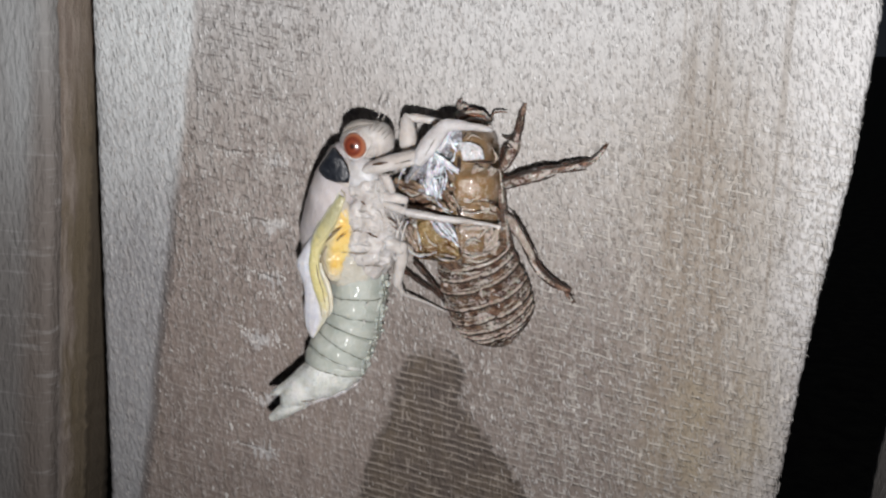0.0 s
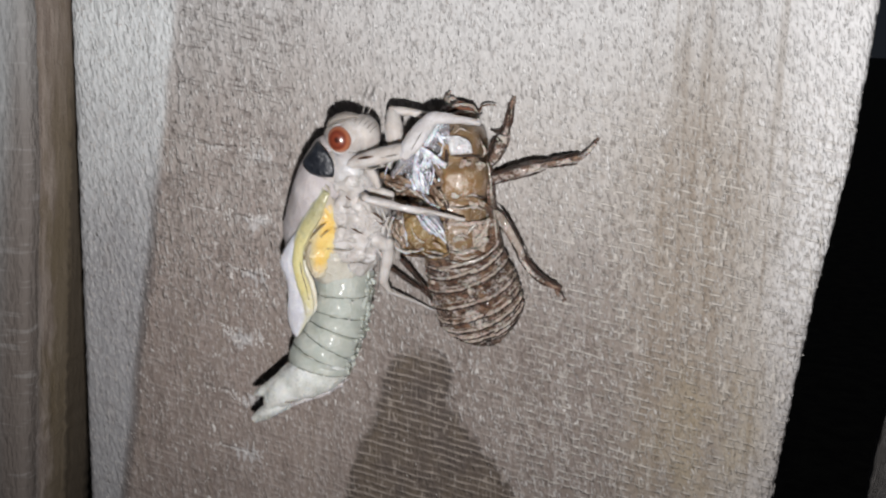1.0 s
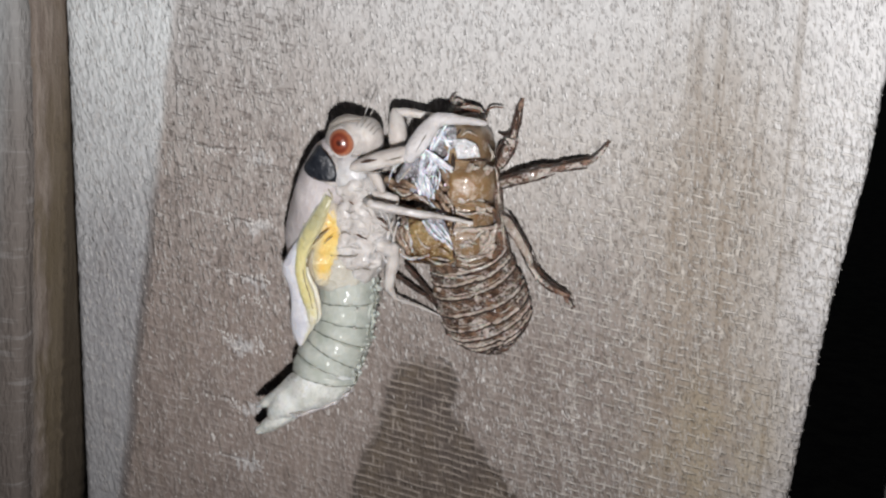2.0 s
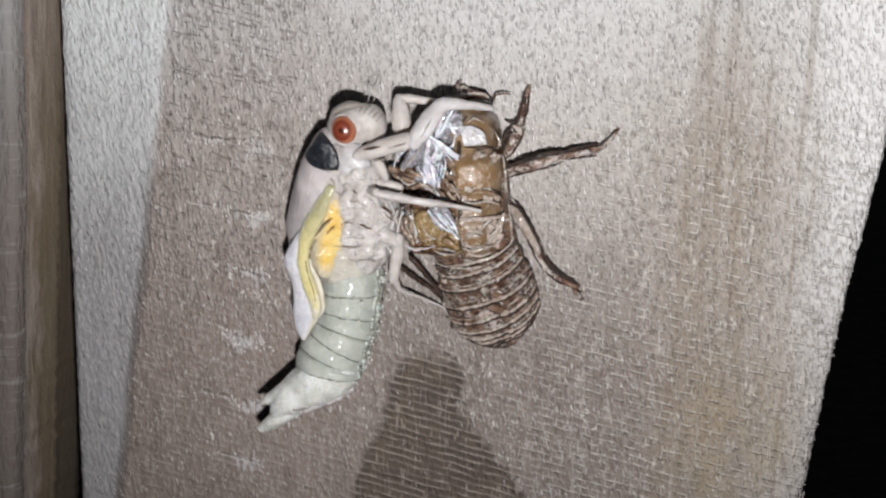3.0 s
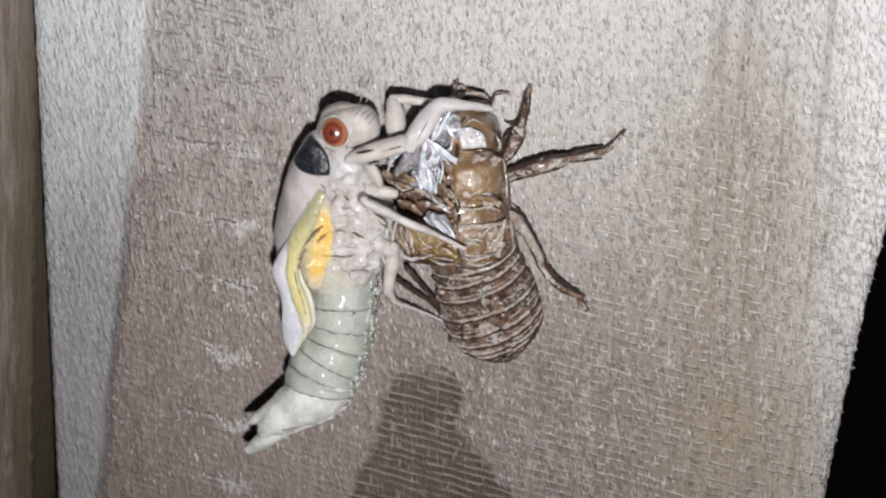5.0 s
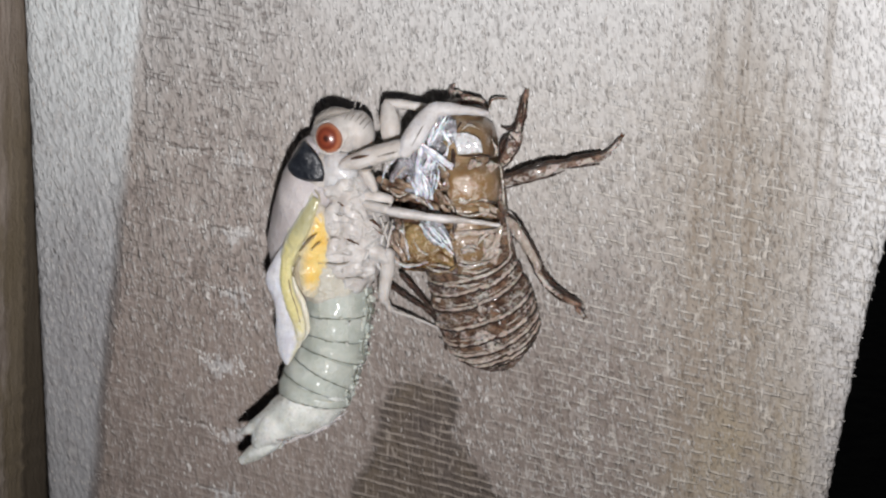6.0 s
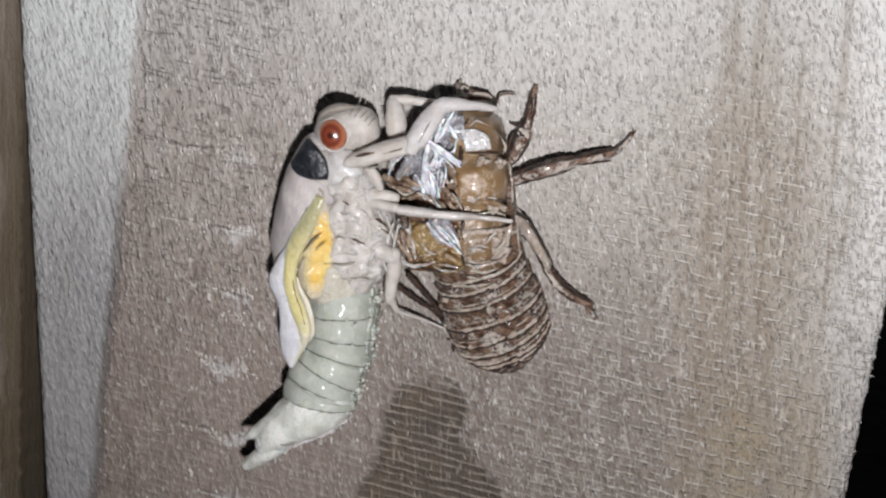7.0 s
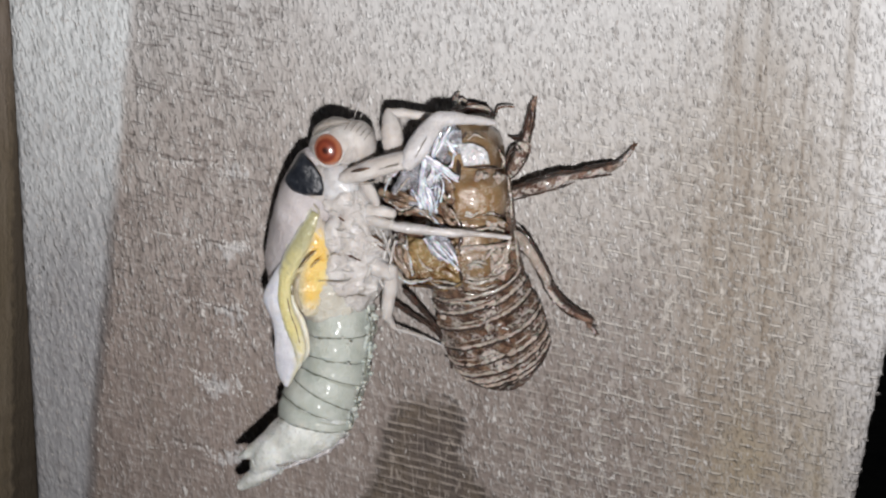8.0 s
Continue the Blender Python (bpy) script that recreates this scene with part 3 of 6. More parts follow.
def arched(rows, a, b, thick=0.18, nu=60, nv=36, square=0.8, rough=0.2, freq=0.8, jag=0.0, belly=0.0, lip=0.03):
    """A curved open wall: an arch over a line of (centre, half width, height) rows, between two angles in half turns (1 left, 1.5 crown, 2 right)."""
    sp = curve([(*p, w, h) for p, w, h in rows], max(2, nu // max(1, len(rows) - 1)))
    bm = bmesh.new()
    skins = []
    for inner in (0, 1):
        grid = []
        for i, r in enumerate(sp):
            f = i / (len(sp) - 1)
            swell = 1 + belly * math.sin(math.pi * f) + lip * (math.exp(-(f / 0.06) ** 2) + math.exp(-((1 - f) / 0.05) ** 2))
            line = []
            for k in range(nv + 1):
                lo = a + jag * noise.noise(Vector((f * 9, 3.3, 0)))
                q = math.pi * (lo + (b - lo) * k / nv)
                c, d = math.cos(q), math.sin(q)
                v = Vector((math.copysign(abs(c) ** square, c) * r[3] * swell, math.copysign(abs(d) ** square, d) * r[4] * swell, 0))
                v *= 1 - inner * thick / max(v.length, 0.3)
                p = Vector(r[:3]) + v
                p += v.normalized() * rough * uneven(p, freq)
                line.append(bm.verts.new(p))
            grid.append(line)
        skins.append(grid)
    o, n = skins
    for i in range(len(o) - 1):
        for k in range(nv):
            bm.faces.new((o[i][k], o[i + 1][k], o[i + 1][k + 1], o[i][k + 1]))
            bm.faces.new((n[i][k], n[i][k + 1], n[i + 1][k + 1], n[i + 1][k]))
        bm.faces.new((o[i][0], n[i][0], n[i + 1][0], o[i + 1][0]))
        bm.faces.new((o[i][nv], o[i + 1][nv], n[i + 1][nv], n[i][nv]))
    for k in range(nv):
        bm.faces.new((o[0][k], o[0][k + 1], n[0][k + 1], n[0][k]))
        bm.faces.new((o[-1][k], n[-1][k], n[-1][k + 1], o[-1][k + 1]))
    return bm


def strands(lines, r, n=6, sub=4, bm=None):
    bm = bm or bmesh.new()
    for pts in lines:
        radii = [r * (0.6 if i in (0, len(pts) - 1) else 1) for i in range(len(pts))]
        sweep(pts, radii, n, sub, bm, cap=False)
    return bm


# ---- the fence: three weathered pickets standing in the ground ----
GROUND = -750.0
LATTICES = {}


def lattice(x, z, sx, sz, seed):
    """Smooth value noise on a plane, from -1 to 1."""
    if seed not in LATTICES:
        LATTICES[seed] = np.random.default_rng(seed).uniform(-1, 1, (257, 257))
    g = LATTICES[seed]
    u, v = x / sx + 300.3, z / sz + 300.7
    i, j = np.floor(u).astype(int), np.floor(v).astype(int)
    f, h = u - i, v - j
    f, h = f * f * (3 - 2 * f), h * h * (3 - 2 * h)
    i, j = i % 256, j % 256
    return (g[i, j] * (1 - f) + g[i + 1, j] * f) * (1 - h) + (g[i, j + 1] * (1 - f) + g[i + 1, j + 1] * f) * h


def relief(x, z):
    """Millimetres by which the worn face stands proud."""
    h = 0.07 * lattice(x + 0.23 * z, z, 0.5, 1.3, 1) + 0.05 * lattice(x + 0.23 * z, z, 0.45, 0.9, 2) + 0.06 * lattice(x, z, 1.6, 9, 3) + 0.15 * lattice(x, z, 12, 40, 4)
    half, mid = np.interp(-z, [14, 19, 34], [2.6, 4.1, 10.7]), np.interp(-z, [14, 20, 33], [-0.3, -1.5, 0.9])
    scraped = np.clip((half - np.abs(x - mid)) / 0.8, 0, 1) * np.clip((-z - 14.5) / 1.0, 0, 1)
    saw = lattice(x, z + 0.16 * x, 14, 0.5, 5)
    return h * (1 - 0.5 * scraped) - 0.2 * scraped + 0.05 * scraped * saw + 0.05 * np.clip((-z + 5) / 30, 0, 1) * saw


def picket(name, left, right, step, material, parent, seed, label):
    """A board between two edge curves (functions of z); its face lies at y = 0, its back at 17 mm."""
    zs = np.concatenate([np.linspace(GROUND - 20, -70, 40), np.arange(-55, 42, step), np.linspace(60, 420, 24)])
    n = int(89 / step)
    u = np.concatenate([[0, 0.2, 0.5, 1.0, 1.6, 2.3, 3.0], np.linspace(3.3, 85.7, n), [86, 86.7, 87.4, 88, 88.5, 88.8, 89]]) / 89
    ring = len(u) + 10
    co = np.zeros((len(zs), ring, 3))
    for a, z in enumerate(zs):
        xl, xr = left(z), right(z)
        x = xl + (xr - xl) * u
        edge = np.minimum(x - xl, xr - x)
        r = 1.1
        drop = np.where(edge < r, r - np.sqrt(np.clip(r * r - (r - edge) ** 2, 0, None)), 0)
        y = drop - relief(x + seed * 17, np.full_like(x, z)) * np.clip(edge / 0.6, 0.3, 1)
        co[a, :len(u)] = np.stack([x, y, np.full_like(x, z)], 1)
        q = np.array([2.5, 6, 10, 14, 17.0])
        wob = 0.15 * lattice(q * 0 + seed, np.full(5, z), 1, 0.6, 7)
        co[a, len(u):len(u) + 5] = np.stack([xr + wob, q, q * 0 + z], 1)
        co[a, len(u) + 5:] = np.stack([xl - wob, q[::-1], q * 0 + z], 1)
    idx = np.arange(len(zs) * ring).reshape(len(zs), ring)
    nxt = np.roll(idx, -1, axis=1)
    faces = np.stack([idx[:-1], nxt[:-1], nxt[1:], idx[1:]], -1).reshape(-1, 4).tolist()
    faces += [idx[0][::-1].tolist(), idx[-1].tolist()]
    me = bpy.data.meshes.new(name)
    me.from_pydata((co.reshape(-1, 3) * 0.001).tolist(), [], faces)
    for mat in material:
        me.materials.append(mat)
    if len(material) > 1:
        side = np.zeros((len(zs) - 1, ring), int)
        side[:, len(u):] = 1
        side[:, 0] = side[:, -1] = 1
        me.polygons.foreach_set("material_index", side.reshape(-1).tolist() + [1, 1])
    me.polygons.foreach_set("use_smooth", [True] * len(me.polygons))
    ob = new(name, me)
    ob.parent = parent
    ob["label"] = label
    ob.location = -parent.location
    return ob


ground = new("ground", bpy.data.meshes.new("ground"))
gm = bmesh.new()
bmesh.ops.create_grid(gm, x_segments=40, y_segments=40, size=60)
bmesh.ops.translate(gm, vec=(0, 0, GROUND * 0.001), verts=gm.verts)
gm.to_mesh(ground.data)
gm.free()
ground.data.materials.append(SOIL)
tagged(ground, "dark bare soil under the fence at night", "ground", kind="structure")

fence = thing("fence", (0, 8, GROUND), "weathered grey-brown wooden picket fence with narrow dark gaps", "fence")
ragged = lambda z: 0.12 * float(lattice(np.array([3.0]), np.array([z]), 1, 0.7, 9)[0])
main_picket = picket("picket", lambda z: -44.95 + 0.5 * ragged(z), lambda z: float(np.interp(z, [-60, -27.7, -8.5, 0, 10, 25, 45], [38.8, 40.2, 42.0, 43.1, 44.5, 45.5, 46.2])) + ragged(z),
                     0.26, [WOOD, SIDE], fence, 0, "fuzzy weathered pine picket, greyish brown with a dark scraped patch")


def left_edge(z):
    return float(np.interp(z, [-60, -40, 4, 25, 45], [-56.0, -54.3, -51.3, -50.8, -50.3])) + ragged(z + 50)


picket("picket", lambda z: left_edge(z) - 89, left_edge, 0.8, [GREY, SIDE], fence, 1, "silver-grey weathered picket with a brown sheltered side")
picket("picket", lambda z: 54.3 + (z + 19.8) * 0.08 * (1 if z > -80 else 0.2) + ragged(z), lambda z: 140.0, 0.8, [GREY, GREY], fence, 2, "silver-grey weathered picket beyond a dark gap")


def sliver(out, p, d, length, r, lift):
    """A thin tapered fibre from p along d."""
    d = Vector(d).normalized()
    s = d.cross(Vector((0, 1, 0))).normalized()
    up = Vector((0, -1, 0))
    base = len(out[0])
    for f, w, h in ((0, 0.5, 0.0), (0.5, 1.0, lift * 0.6), (1, 0.15, lift)):
        c = Vector(p) + d * length * f + up * h
        out[0].extend([c + s * r * w, c - s * r * w, c + up * r * w])
    for k in (0, 3):
        for a, b in ((0, 1), (1, 2), (2, 0)):
            out[1].append((base + k + a, base + k + b, base + k + 3 + b, base + k + 3 + a))


def loose_fibres():
    rng = random.Random(4)
    out = ([], [])
    for _ in range(4500):
        x, z = rng.uniform(-44, 43), rng.uniform(-42, 34)
        if x > np.interp(z, [-42, 0, 34], [39, 42.5, 44.5]):
            continue
        if z < -14 and abs(x + 0.8) < np.interp(-z, [14, 19, 34], [2.6, 4.1, 10.7]) and rng.random() < 0.85:
            continue
        y = -float(relief(np.array([x]), np.array([z]))[0])
        tilt = rng.gauss(-0.23, 0.16)
        sliver(out, (x, y + 0.02, z), (tilt, 0, 1), rng.uniform(0.3, 0.75), rng.uniform(0.04, 0.09), rng.uniform(0.0, 0.1))
    finish(out, "loose_fibre", FIBRE, "pale raised wood fibres")
    out = ([], [])
    # pale torn flecks along old scratches
    for (x0, _, z0), (x1, _, z1), count in SCRATCHES:
        for _ in range(count // 2):
            f = rng.random() ** 0.7
            x, z = x0 + (x1 - x0) * f + rng.gauss(0, 0.7), z0 + (z1 - z0) * f + rng.gauss(0, 0.5)
            d = (rng.gauss(-0.15, 0.2), 0, 1) if rng.random() < 0.88 else (1, 0, -0.15)
            sliver(out, (x, -0.1, z), d, rng.uniform(0.15, 0.6), rng.uniform(0.07, 0.17), rng.uniform(0.0, 0.06))
        # the long fine scratch itself, pale above and dark below
        for _ in range(2):
            f = rng.uniform(-0.4, 0.7)
            x, z = x0 + (x1 - x0) * f, z0 + (z1 - z0) * f + rng.gauss(0, 0.35)
            d = Vector((x1 - x0, 0, z1 - z0 + rng.gauss(0, 0.3)))
            sliver(out, (x, -0.1, z), d, d.length * rng.uniform(0.2, 0.5), rng.uniform(0.04, 0.08), 0.02)
    # hairs along the torn edge of the board
    for _ in range(260):
        z = rng.uniform(-42, 30)
        x = float(np.interp(z, [-60, -27.7, -8.5, 0, 10, 25, 45], [38.8, 40.2, 42.0, 43.1, 44.5, 45.5, 46.2])) - 0.25
        sliver(out, (x, rng.uniform(0.3, 2.5), z), (rng.uniform(0.2, 0.9), rng.uniform(-0.4, 0.4), rng.uniform(-1.2, -0.2)), rng.uniform(0.12, 0.45), rng.uniform(0.03, 0.06), 0.03)
    finish(out, "torn_fleck", FLECK, "whitish torn flecks and edge hairs")


def finish(out, name, material, label):
    me = bpy.data.meshes.new(name)
    me.from_pydata([v * 0.001 for v in out[0]], [], out[1])
    me.materials.append(material)
    ob = new(name, me)
    ob.parent = main_picket
    tagged(ob, label, kind="stuff")


SCRATCHES = [
    ((-30.73, 0.00, 8.00), (-20.13, 0.00, 6.95), 40),
    ((-22.34, 0.00, -0.73), (-19.79, 0.00, -0.90), 40),
    ((-28.63, 0.00, 0.03), (-22.34, 0.00, -0.80), 24),
    ((-25.36, 0.00, -6.85), (-19.80, 0.00, -7.40), 40),
    ((-24.26, 0.00, -9.42), (-20.17, 0.00, -10.15), 26),
    ((-25.44, 0.00, -14.13), (-22.44, 0.00, -16.93), 44),
    ((-21.67, 0.00, -13.55), (-20.79, 0.00, -16.77), 20),
    ((-30.18, 0.00, -22.99), (-21.72, 0.00, -23.43), 36),
    ((-27.95, 0.00, -29.65), (-21.75, 0.00, -30.44), 26),
    ((15.57, 0.00, -19.79), (17.32, 0.00, -21.36), 14),
    ((-21.56, 0.00, 8.97), (-20.70, 0.00, 8.00), 12),
]
fm = Mat("fibre", 0.8)
FIBRE = fm.done(fm.mix(fm.noise((0.3, 0.3, 0.3)), (0.3, 0.27, 0.25), (0.56, 0.535, 0.51)))
FLECK = Mat("fleck", 0.75).done((0.62, 0.595, 0.57))
loose_fibres()


# ---- the empty nymph shell, head up, split down its back ----
def leg(name, pts, radii, material, parent, label="", spines=0, seed=0, n=10):
    bm = sweep(pts, radii, n, 4, rough=0.12, freq=1.2)
    rng = random.Random(seed)
    rows = curve(pts, 6)
    for _ in range(spines):
        i = rng.randrange(3, len(rows) - 5)
        a = rows[i]
        d = np.array([rng.uniform(-1, 1), rng.uniform(-0.6, 0.2), rng.uniform(-1, 0.4)])
        d /= np.linalg.norm(d)
        sweep([tuple(a), tuple(a + d * rng.uniform(0.45, 0.75))], [0.1, 0.03], 5, 2, bm, cap=False)
    return part(name, bm, material, parent, label)


def husk_thing():
    ob = thing("cicada_shell", (5, -0.5, -10), "empty amber-brown cicada nymph shell, split along its back, muddy", "insect shell")
    # abdomen: telescoped rings with a pale crusted rim each
    spine = curve([(*(3.91, -3.40, -0.70), 3.9, 2.9), (*(4.34, -3.30, -2.20), 4.3, 3.1), (*(5.04, -3.10, -4.24), 4.65, 3.1), (*(5.84, -2.90, -6.43), 4.85, 3.0), (*(6.50, -2.60, -8.05), 4.75, 2.8), (*(6.95, -2.30, -9.15), 4.35, 2.5), (*(7.30, -2.00, -9.95), 3.5, 1.9)], 12)
    cuts = (0, 0.10, 0.2, 0.31, 0.44, 0.57, 0.69, 0.8, 0.9, 1.0)
    for k in range(9):
        lo, hi = cuts[k] * (len(spine) - 1), cuts[k + 1] * (len(spine) - 1)
        rows = [spine[min(int(round(lo + (hi - lo) * f)), len(spine) - 1)] for f in (0, 0.35, 0.7, 1.0)]
        grow = (0.94, 0.975, 1.015, 1.045)
        bm = sweep([tuple(r[:3]) for r in rows], [(r[3] * g, r[4] * g) for r, g in zip(rows, grow)], 48, 4, rough=0.2, freq=1.0, cap=k == 8, bow=1.2, tilt=0.3)
        seg = part("abdomen_ring", bm, BROWN, ob)
        e = rows[-1]
        t = Vector(rows[-1][:3] - rows[-2][:3]).normalized()
        s = t.cross(Vector((0, 1, 0))).normalized()
        d = s.cross(t)
        for side, (q0, q1) in enumerate(((1.02, 1.98),) if k in (2, 5) else ((1.03, 1.62), (1.55, 1.98))):
            arc = []
            for q in np.linspace(math.pi * q0, math.pi * q1, 18):
                c = Vector(e[:3]) + s * math.cos(q) * e[3] * 1.05 + d * math.sin(q) * e[4] * 1.05
                arc.append(tuple(c + t * (1.2 * math.sin(q + 0.3 + math.pi) + 0.12 * noise.noise(Vector((q * 2, k, side))) + 0.2 * side)))
            rim = sweep(arc, [(0.03, 0.03) if i in (0, 17) else (0.1 + 0.2 * abs(noise.noise(Vector((k * 3.1, i * 0.55, side)))), 0.13) for i in range(18)], 7, 2, rough=0.16, freq=1.8)
            part("ring_rim", rim, CRUST, seg, "pale muddy rim")
            # a dark strip below each rim takes the place of its shadow
            under = [tuple(Vector(p) + t * 0.24 + Vector((0, 0.06, 0))) for p in arc]
            part("rim_shade", sweep(under, [0.03 if i in (0, 17) else 0.15 for i in range(18)], 6, 2, rough=0.08, freq=1.8), HORN_SHADE, seg, "dark strip painting the shade under the rim")
            if 1 < k < 8:
                lift = Vector(rows[2][:3] - rows[-1][:3])
                over = [tuple(Vector(p) + lift * (1.0 + 0.5 * side) + Vector((0, -0.02, 0))) for p in arc[3:15]]
                part("ring_rim", sweep(over, [0.02 if i in (0, 11) else 0.03 + 0.09 * abs(noise.noise(Vector((k * 1.7, i * 0.8, 4 + side)))) for i in range(12)], 6, 2, rough=0.1, freq=2.2), CRUST, seg, "thin muddy line")
    part("side_seam", sweep([(8.65, -3.60, -2.78), (9.53, -3.20, -5.10), (9.97, -2.80, -7.49), (9.61, -2.40, -9.64)], [(0.12, 0.12), (0.2, 0.16), (0.18, 0.15), (0.1, 0.1)], 8, 5, rough=0.15, freq=1.5), CRUST, ob)
    # the half of the back that still holds its shape
    part("metanotum", arched([((2.01, -2.00, 4.16), 4.5, 4.4), ((2.07, -2.00, 2.33), 4.9, 4.7), ((2.35, -2.00, 0.04), 5.0, 4.6), ((2.94, -2.20, -2.34), 4.9, 4.0)], 1.51, 2.04, rough=0.2, freq=0.6, jag=0.02, square=0.62, belly=0.02), OLIVE, ob)
    part("mesonotum", arched([((1.86, -2.00, 8.69), 4.2, 4.2), ((1.90, -2.00, 7.40), 4.7, 4.9), ((1.98, -2.00, 5.26), 4.7, 5.0), ((2.03, -2.00, 3.77), 4.45, 4.3)], 1.51, 2.04, rough=0.09, freq=0.7, jag=0.015, square=0.6, belly=0.06), AMBER, ob, "glossy amber back plate")
    part("pronotum", arched([((2.03, -1.60, 12.62), 2.4, 2.6), ((2.04, -1.80, 11.62), 3.6, 3.8), ((2.01, -2.00, 9.98), 4.1, 4.3), ((1.93, -2.00, 8.43), 4.2, 4.1)], 1.5, 2.04, rough=0.12, freq=0.7, jag=0.02, square=0.65, belly=0.05), AMBER, ob)
    part("pale_membrane", ribbon([(2.68, -6.60, 11.10), (3.02, -6.90, 10.29), (3.31, -6.90, 9.14)], [(4.11, -6.90, 11.21), (5.28, -6.75, 10.65), (5.67, -6.60, 9.43)], 0.1, 20, 9, rough=0.16, freq=1.7), MEMBRANE, ob, "pale crumpled membrane")
    part("pale_membrane", ribbon([(1.61, -6.20, 12.36), (2.00, -6.40, 11.42), (2.71, -6.60, 10.25)], [(2.95, -6.30, 12.32), (3.09, -6.50, 11.30), (3.11, -6.70, 10.16)], 0.1, 16, 9, rough=0.14, freq=2.2), TISSUE, ob, "greyish torn lining flap")
    part("mud_cake", blob((6.18, -5.90, -0.30), (0.99, 0.18, 1.17), 30, rough=0.6, freq=1.6), CRUST, ob, "dried pale mud")
    part("mud_cake", blob((4.61, -6.30, -0.59), (0.99, 0.18, 0.36), -10, rough=0.5, freq=1.6), CRUST, ob, "dried pale mud")
    part("mud_cake", blob((4.97, -6.90, 8.32), (0.5, 0.12, 0.4), 0, rough=0.5, freq=1.6), CRUST, ob, "dried pale mud")
    part("mud_cake", blob((6.53, -6.20, 8.13), (0.4, 0.15, 0.4), 0, rough=0.5, freq=1.8), CRUST, ob, "dried pale mud")
    part("mud_cake", blob((6.54, -6.00, 0.77), (0.63, 0.18, 0.99), 20, rough=0.6, freq=1.8), CRUST, ob, "dried pale mud")
    part("mud_cake", blob((6.35, -6.40, 4.23), (0.72, 0.18, 0.45), 20, rough=0.6, freq=1.8), CRUST, ob, "dried pale mud")
    part("mud_cake", blob((1.75, -4.60, -4.83), (0.45, 0.24, 0.54), 20, rough=0.5, freq=1.8), CRUST, ob, "dried pale mud")
    part("mud_cake", blob((5.77, -6.00, -5.73), (0.54, 0.15, 0.32), 20, rough=0.5, freq=1.8), CRUST, ob, "dried pale mud")
    part("mud_cake", blob((9.12, -3.30, -10.25), (1.35, 0.30, 0.45), -35, rough=0.6, freq=1.6), CRUST, ob, "dried pale mud")
    part("cross_fold", sweep([(3.36, -6.60, 4.19), (5.11, -6.90, 4.60), (6.34, -6.40, 4.36), (7.20, -5.40, 3.75)], [(0.16, 0.2), (0.22, 0.25), (0.3, 0.25), (0.2, 0.2)], 9, 5, rough=0.25, freq=1.6), AMBER, ob)
    part("cross_fold", sweep([(3.32, -6.90, 1.72), (5.23, -7.00, 1.87), (7.24, -6.00, 2.09)], [(0.2, 0.2), (0.26, 0.2), (0.16, 0.15)], 9, 5, rough=0.12, freq=1.2), CRUST, ob)
    for pts in ([(2.85, -6.15, 9.03), (4.38, -6.25, 9.01), (5.58, -6.00, 9.04), (6.57, -5.20, 8.88)], [(3.07, -6.50, 4.66), (4.73, -6.60, 4.84), (6.04, -6.20, 4.81), (7.02, -5.30, 4.54)], [(3.36, -6.30, -1.20), (5.05, -6.40, -1.44), (6.58, -5.80, -1.06), (7.69, -4.20, -0.78)]):
        part("seam", sweep(list(pts), [(0.03, 0.03), (0.13, 0.12), (0.13, 0.12), (0.03, 0.03)], 8, 7, rough=0.05, freq=1.6), HORN_SHADE, ob)
    # pale strips, some of them painted highlights along the plate edges
    for pts, r in (([(3.27, -6.90, 4.98), (4.06, -7.00, 4.68), (4.69, -7.10, 5.11)], 0.16), ([(3.65, -7.00, 5.52), (3.81, -7.10, 5.05), (4.31, -7.00, 4.75)], 0.2), ([(5.18, -7.00, 4.87), (5.89, -6.80, 5.01), (6.58, -6.40, 4.75)], 0.13), ([(3.44, -6.90, 3.62), (4.62, -7.10, 3.48), (6.06, -6.80, 3.78), (6.96, -6.10, 3.35)], 0.12),
                   ([(3.82, -6.90, 0.10), (4.85, -7.10, 0.60), (5.69, -6.80, 0.35)], 0.16), ([(5.56, -6.90, 0.87), (6.04, -6.90, 1.66), (6.58, -6.50, 1.88)], 0.16), ([(5.91, -6.40, -0.73), (6.62, -6.30, 0.20), (6.92, -6.10, 1.20)], 0.2), ([(3.67, -6.60, -0.99), (4.95, -6.60, -1.15), (6.28, -6.30, -0.85)], 0.13), ([(4.17, -6.40, -1.89), (5.32, -6.40, -2.06), (6.53, -6.10, -1.64)], 0.12),
                   ([(3.47, -5.90, 11.45), (4.25, -6.10, 11.87), (5.11, -6.00, 11.54)], 0.12), ([(6.32, -5.60, 10.58), (6.70, -5.40, 9.72), (6.60, -5.40, 8.97)], 0.14), ([(7.04, -4.80, 8.18), (7.37, -4.80, 6.32), (7.51, -4.80, 4.43)], 0.1), ([(7.76, -4.60, 3.66), (8.09, -4.40, 1.22), (8.33, -4.20, -0.73)], 0.1),
                   ([(-1.00, -5.60, 0.66), (-0.40, -5.80, -0.30), (0.52, -5.80, -0.75)], 0.12), ([(-2.50, -5.40, 0.77), (-2.02, -5.60, -0.33), (-1.21, -5.60, -1.18)], 0.1), ([(0.68, -5.80, -1.64), (1.63, -6.00, -1.65), (2.67, -6.00, -1.83)], 0.13)):
        part("flake_glint", sweep(list(pts), [(r * 0.4, r * 0.4)] + [(r, r * 0.7)] * (len(pts) - 2) + [(r * 0.4, r * 0.4)], 8, 7, rough=0.12, freq=2.4), FLAKE_GLINT, ob, "pale torn edge strip, flakes and painted glints")
